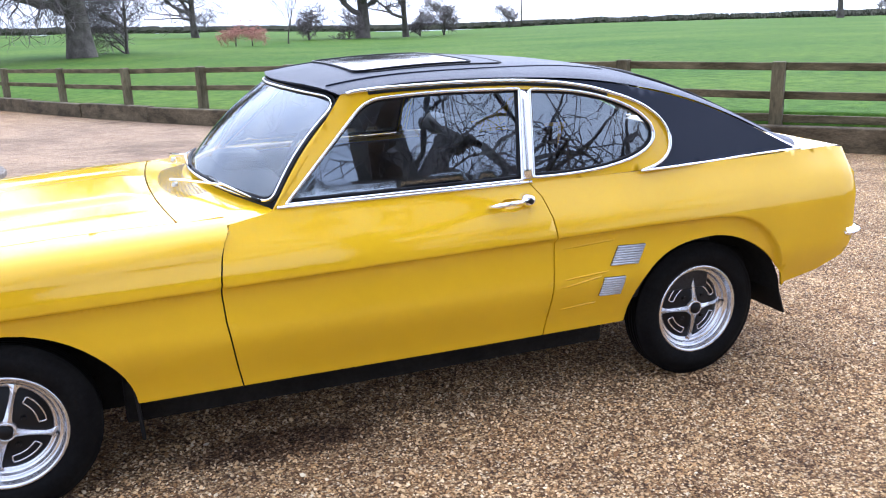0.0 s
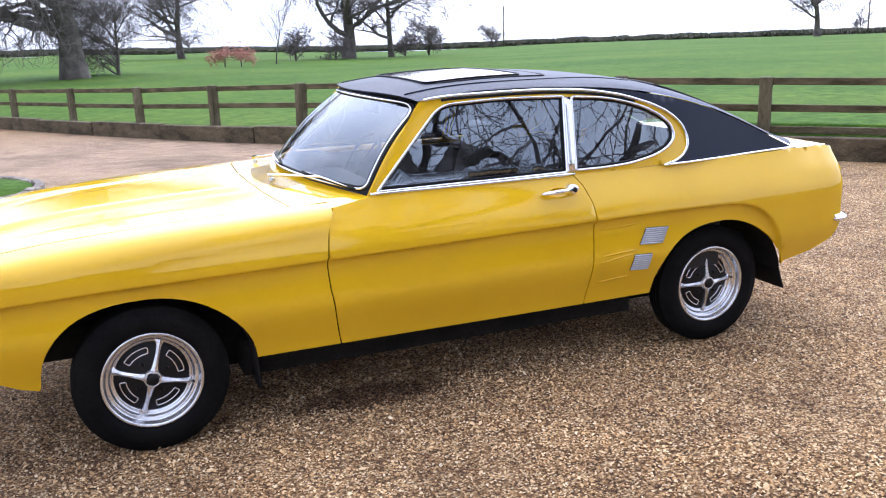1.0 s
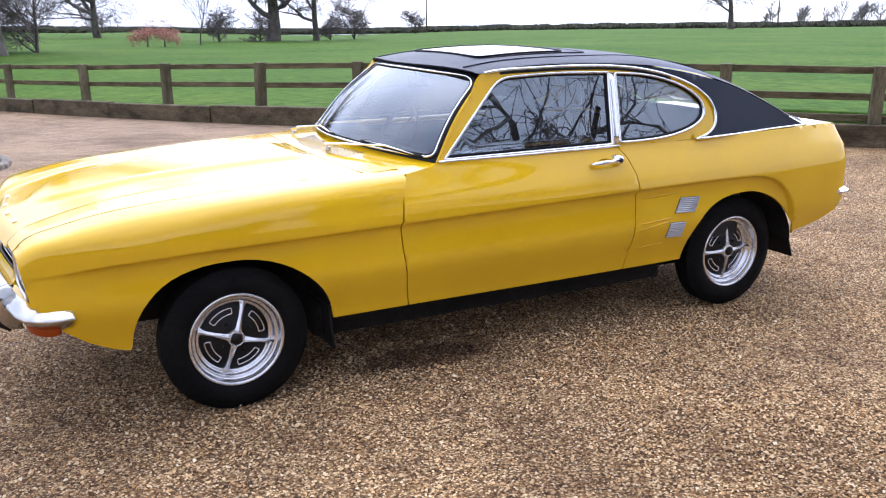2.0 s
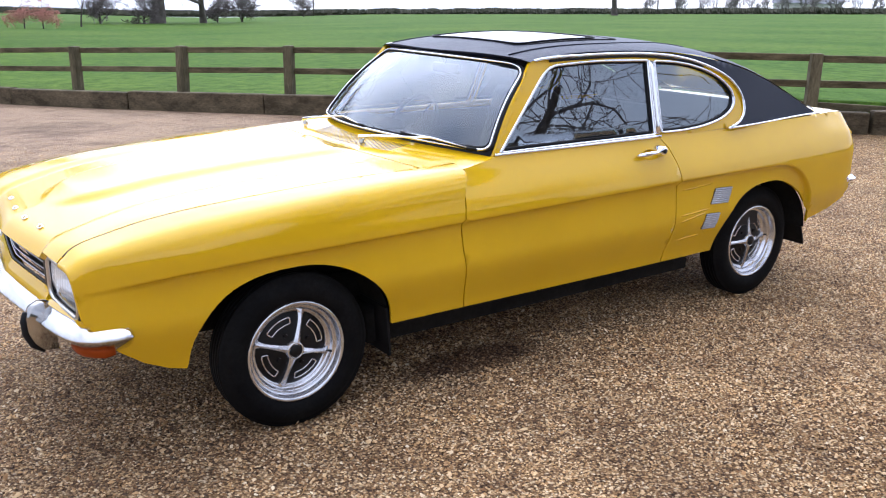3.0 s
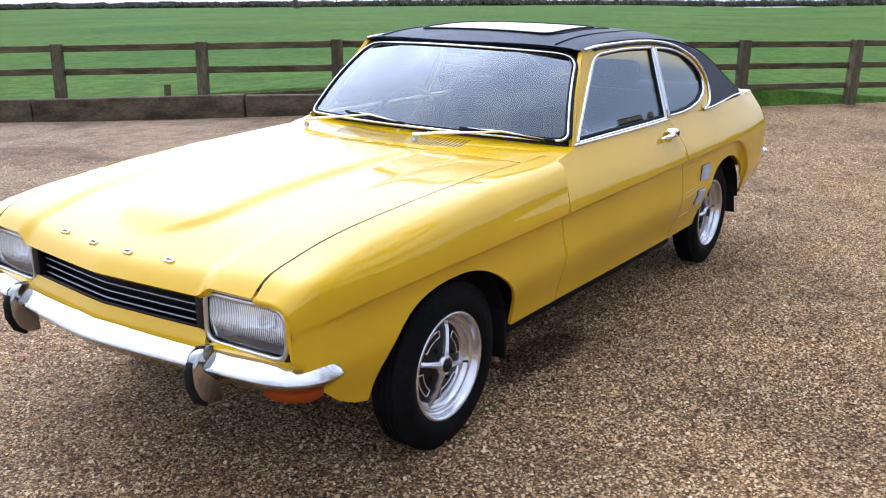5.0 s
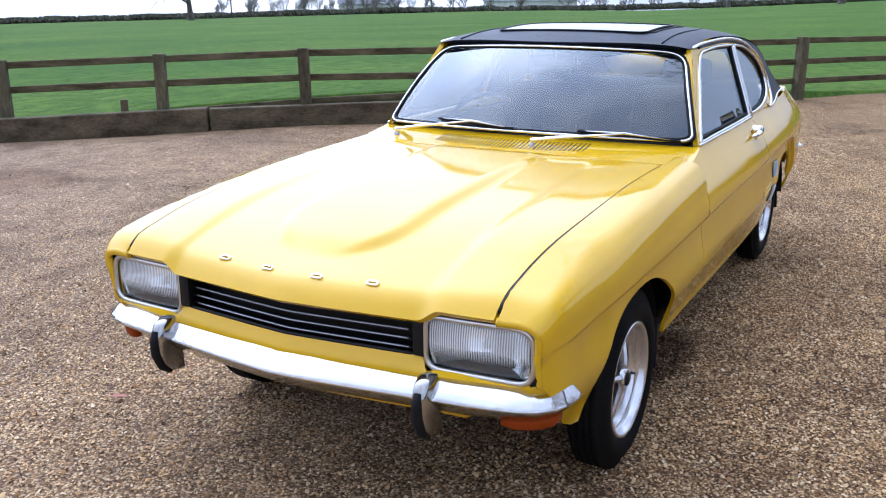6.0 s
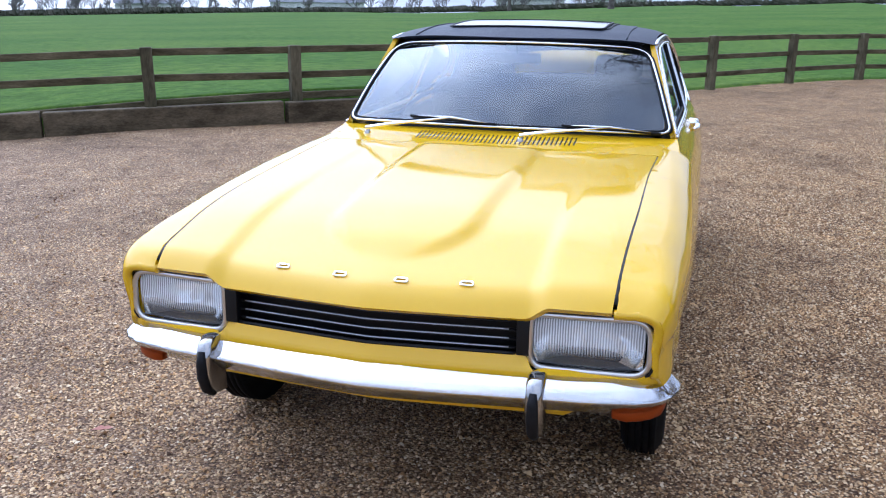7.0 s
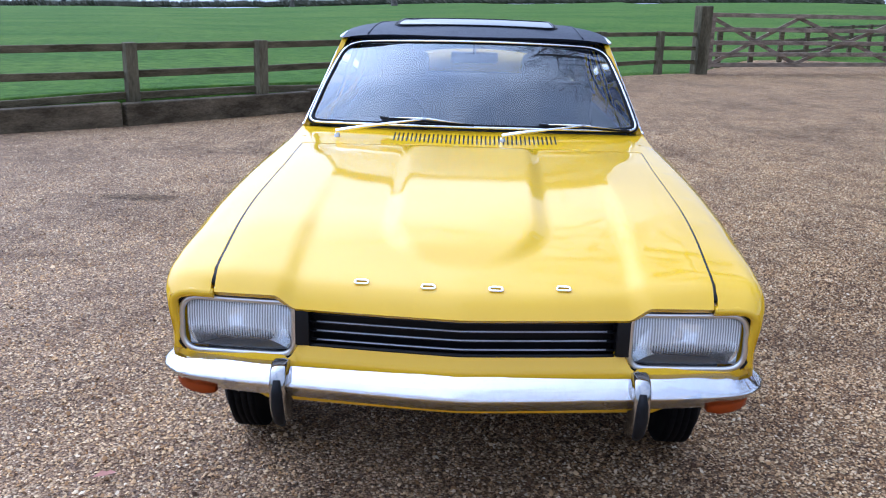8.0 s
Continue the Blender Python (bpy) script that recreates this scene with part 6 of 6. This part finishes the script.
tree("bush", *at(21.75, 95), BUSH, 180, "bush", seed=36, height=4.6, spread=1.3, levels=4, kids=[12, 6, 5, 4], trunk_r=0.12, fork=0.05, thin=0.012)
tree("bush", *at(25.7, 150), BUSH, 180, "bush", seed=37, height=4.5, spread=1.3, levels=4, kids=[12, 6, 5, 4], trunk_r=0.12, fork=0.05, thin=0.012)
tree("bare_tree", *at(44.6, 150), BARE, 60, seed=24, height=13, spread=1.3, levels=5, kids=[7, 5, 4, 3, 3], trunk_r=0.5, fork=0.35, thin=0.03)
tree("bare_tree", *at(83.0, 150), BARE, 60, seed=26, height=14, spread=1.0, levels=4, kids=[7, 5, 4, 4], trunk_r=0.5, fork=0.3, thin=0.03)
tree("bare_tree", *at(77.0, 175), BARE, 150, seed=27, height=12, spread=1.0, levels=4, kids=[7, 5, 4, 4], trunk_r=0.4, fork=0.3, thin=0.03)
# large oak south of the yard, its limbs reaching over the gravel, mirrored in the glass and paint
tree("oak_tree", 2.4, -8.6, ground_z(2.4, -8.6), "large bare oak reaching over the edge of the yard", 240, seed=63, height=16.5, spread=1.5, levels=6, kids=[7, 4, 4, 4, 3, 2], trunk_r=0.6, fork=0.22, thin=0.006, wiggle=0.5, bends=2, droop=0.03)


# unseen belt of scrub away from the meadow, added to darken the car's side reflections
def unseen_scrub(a0, a1, r, height, seed):
    rr = random.Random(seed)
    verts, faces = [], []
    for k in range(5200):
        a = radians(rr.uniform(a0, a1))
        d = r + rr.uniform(-1.6, 1.6)
        x, y = -1.48 + d * math.sin(a), -4.06 + d * math.cos(a)
        top = height * (0.8 + 0.35 * noise.noise((a * 4, seed, 0)))
        z = ground_z(x, y) + top * rr.random() ** 0.8
        b = len(verts)
        w, h = rr.uniform(0.12, 0.4), rr.uniform(0.3, 0.9)
        t = rr.random() * math.pi
        c, q = math.cos(t) * w, math.sin(t) * w
        verts += [(x - c, y - q, z - h), (x + c, y + q, z - h * 0.8), (x + q, y - c, z - h * 0.6), (x + rr.uniform(-w, w), y + rr.uniform(-w, w), z)]
        faces += [(b, b + 1, b + 3), (b + 1, b + 2, b + 3), (b + 2, b, b + 3), (b, b + 2, b + 1)]
    return tagged(raw("unseen_scrub", verts, faces, HEDGE), "unseen belt of brown scrub added to darken reflections in the car", "shrubs", kind="stuff")


unseen_scrub(130, 236, 19, 4.0, 19)

# ---- far edge of the meadow ----
def hedge(name, a0, a1, r0, r1, height, label, seed, gaps=0.0):
    """A clipped winter hedge: a ragged bank of small twig clumps along a field edge."""
    rr = random.Random(seed)
    verts, faces = [], []
    steps = int((a1 - a0) * 22)
    for k in range(steps):
        t = k / steps
        a, r = a0 + (a1 - a0) * t, r0 + (r1 - r0) * t
        if rr.random() < gaps:
            continue
        for q in range(7):
            x, y, z = at(a + rr.uniform(-0.05, 0.05), r + rr.uniform(-1.0, 1.0))
            h = height * rr.uniform(0.45, 1.02) * (0.85 + 0.2 * noise.noise((a * 0.6, seed, 0)))
            w = rr.uniform(0.25, 0.55) * r / 180
            b = len(verts)
            zt = z + h
            verts += [(x - w, y - w, zt - 0.8), (x + w, y - w * 0.6, zt - 0.7), (x + w * 0.5, y + w, zt - 0.75), (x - w * 0.4, y + 0.6 * w, zt - 0.5), (x + rr.uniform(-w, w), y, zt), (x, y, max(z - 0.2, zt - 2.6))]
            faces += [(b, b + 1, b + 4), (b + 1, b + 2, b + 4), (b + 2, b + 3, b + 4), (b + 3, b, b + 4), (b + 1, b, b + 5), (b + 2, b + 1, b + 5), (b + 3, b + 2, b + 5), (b, b + 3, b + 5)]
    return tagged(raw(name, verts, faces, HEDGE), label, "hedge", kind="stuff")


hedge("far_hedge", -14, 34, 196, 198, 1.5, "long dark clipped hedge along the far field edge", 1)
hedge("far_hedge", 34, 60, 198, 198, 1.5, "long dark clipped hedge along the far field edge", 2)
hedge("far_hedge", 60, 112, 198, 190, 1.3, "low ragged hedge along the far field edge", 3, 0.25)


def far_wood(name, a0, a1, r, height, label, seed, count):
    rr = random.Random(seed)
    verts, faces = [], []
    for k in range(count):
        a = a0 + (a1 - a0) * rr.random()
        rad = r + rr.uniform(-8, 8)
        x, y, z = at(a, rad)
        how = branch_set(rr.randrange(10 ** 6), height * rr.uniform(0.6, 1.1), 0.8, 3, [6, 4, 3], 0.2, 0.15, thin=0.05)
        v, f = runs_mesh(how, 5)
        b = len(verts)
        verts += [(p[0] + x, p[1] + y, p[2] + z) for p in v]
        faces += [tuple(i + b for i in q) for q in f]
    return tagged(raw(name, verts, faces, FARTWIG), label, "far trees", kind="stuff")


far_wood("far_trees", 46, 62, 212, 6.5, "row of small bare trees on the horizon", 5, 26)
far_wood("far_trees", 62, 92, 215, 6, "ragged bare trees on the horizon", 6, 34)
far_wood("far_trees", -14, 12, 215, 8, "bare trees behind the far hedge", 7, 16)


def far_house(a, r, length, depth, height, label):
    x, y, z = at(a, r)
    h = tagged(new("farm_building"), label, "building")
    h.matrix_basis = pose(x, y, z - 0.3, 0, 0, -a)
    bm = bmesh.new()
    box(bm, (-length / 2, -depth / 2, 0), (length / 2, depth / 2, height), 0.03)
    part("wall", bm, RENDERED, h, smooth=False)
    bm = bmesh.new()
    v = [bm.verts.new(p) for p in ((-length / 2 - 0.3, -depth / 2 - 0.4, height), (length / 2 + 0.3, -depth / 2 - 0.4, height), (length / 2 + 0.3, depth / 2 + 0.4, height), (-length / 2 - 0.3, depth / 2 + 0.4, height), (-length / 2 - 0.3, 0, height + depth * 0.28), (length / 2 + 0.3, 0, height + depth * 0.28))]
    for q in ((0, 1, 5, 4), (2, 3, 4, 5), (1, 2, 5), (3, 0, 4), (3, 2, 1, 0)):
        bm.faces.new([v[i] for i in q])
    part("roof", bm, SLATE, h, smooth=False)
    k = max(2, int(length / 4))
    for i in range(k):
        bm = bmesh.new()
        cx = -length / 2 + length * (i + 0.5) / k
        box(bm, (cx - 0.5, -depth / 2 - 0.03, height * 0.35), (cx + 0.5, -depth / 2 + 0.05, height * 0.7), 0.02)
        part("window", bm, WINDOWDARK, h, smooth=False)


far_house(55.6, 222, 14, 8, 3.2, "long pale farm building beyond the far hedge")
far_house(65.5, 226, 22, 9, 3.4, "long pale farm building beyond the far hedge")
far_house(78.5, 222, 16, 8, 3.2, "pale farm building beyond the far hedge")
far_house(84.0, 224, 12, 8, 3.0, "pale farm building beyond the far hedge")

# telegraph poles
def pole(a, r, h):
    x, y, z = at(a, r)
    p = tagged(new("telegraph_pole"), "thin dark timber telegraph pole on the field edge", "pole")
    p.matrix_basis = pose(x, y, z, 0, 0, -a)
    bm = bmesh.new()
    tube(bm, [(0, 0, -0.5), (0, 0, h)], [0.16, 0.11], 8)
    part("shaft", bm, BARK, p)
    bm = bmesh.new()
    box(bm, (-0.7, -0.06, h - 0.6), (0.7, 0.06, h - 0.45), 0.01)
    part("crossarm", bm, BARK, p, smooth=False)


pole(26.4, 190, 8.0)
pole(47.2, 185, 8.0)

# fallen twig and leaves on the gravel
def fallen_leaf(x, y, turn, size):
    bm = bmesh.new()
    out = [(0, -1), (0.35, -0.55), (0.28, -0.2), (0.5, 0.1), (0.3, 0.45), (0, 1.0), (-0.3, 0.45), (-0.5, 0.1), (-0.28, -0.2), (-0.35, -0.55)]
    c = bm.verts.new((0, 0, 0.008))
    vs = [bm.verts.new((px * size, py * size, 0.012 + 0.012 * abs(px))) for px, py in out]
    for k in range(len(vs)):
        bm.faces.new((c, vs[k], vs[(k + 1) % len(vs)]))
    ob = tagged(part("fallen_leaf", bm, RUSTY), "dry brown leaf lying on the gravel", "leaf", "fallen leaves")
    ob.matrix_basis = pose(x, y, gravel_z(x, y) + 0.006, 0, 0, turn)


for x, y, a, s_ in ((-1.74, 1.05, 30, 0.035), (-1.8, 1.9, 120, 0.028), (0.6, -2.6, 70, 0.025)):
    fallen_leaf(x, y, a, s_)

gravel_stones(310000)
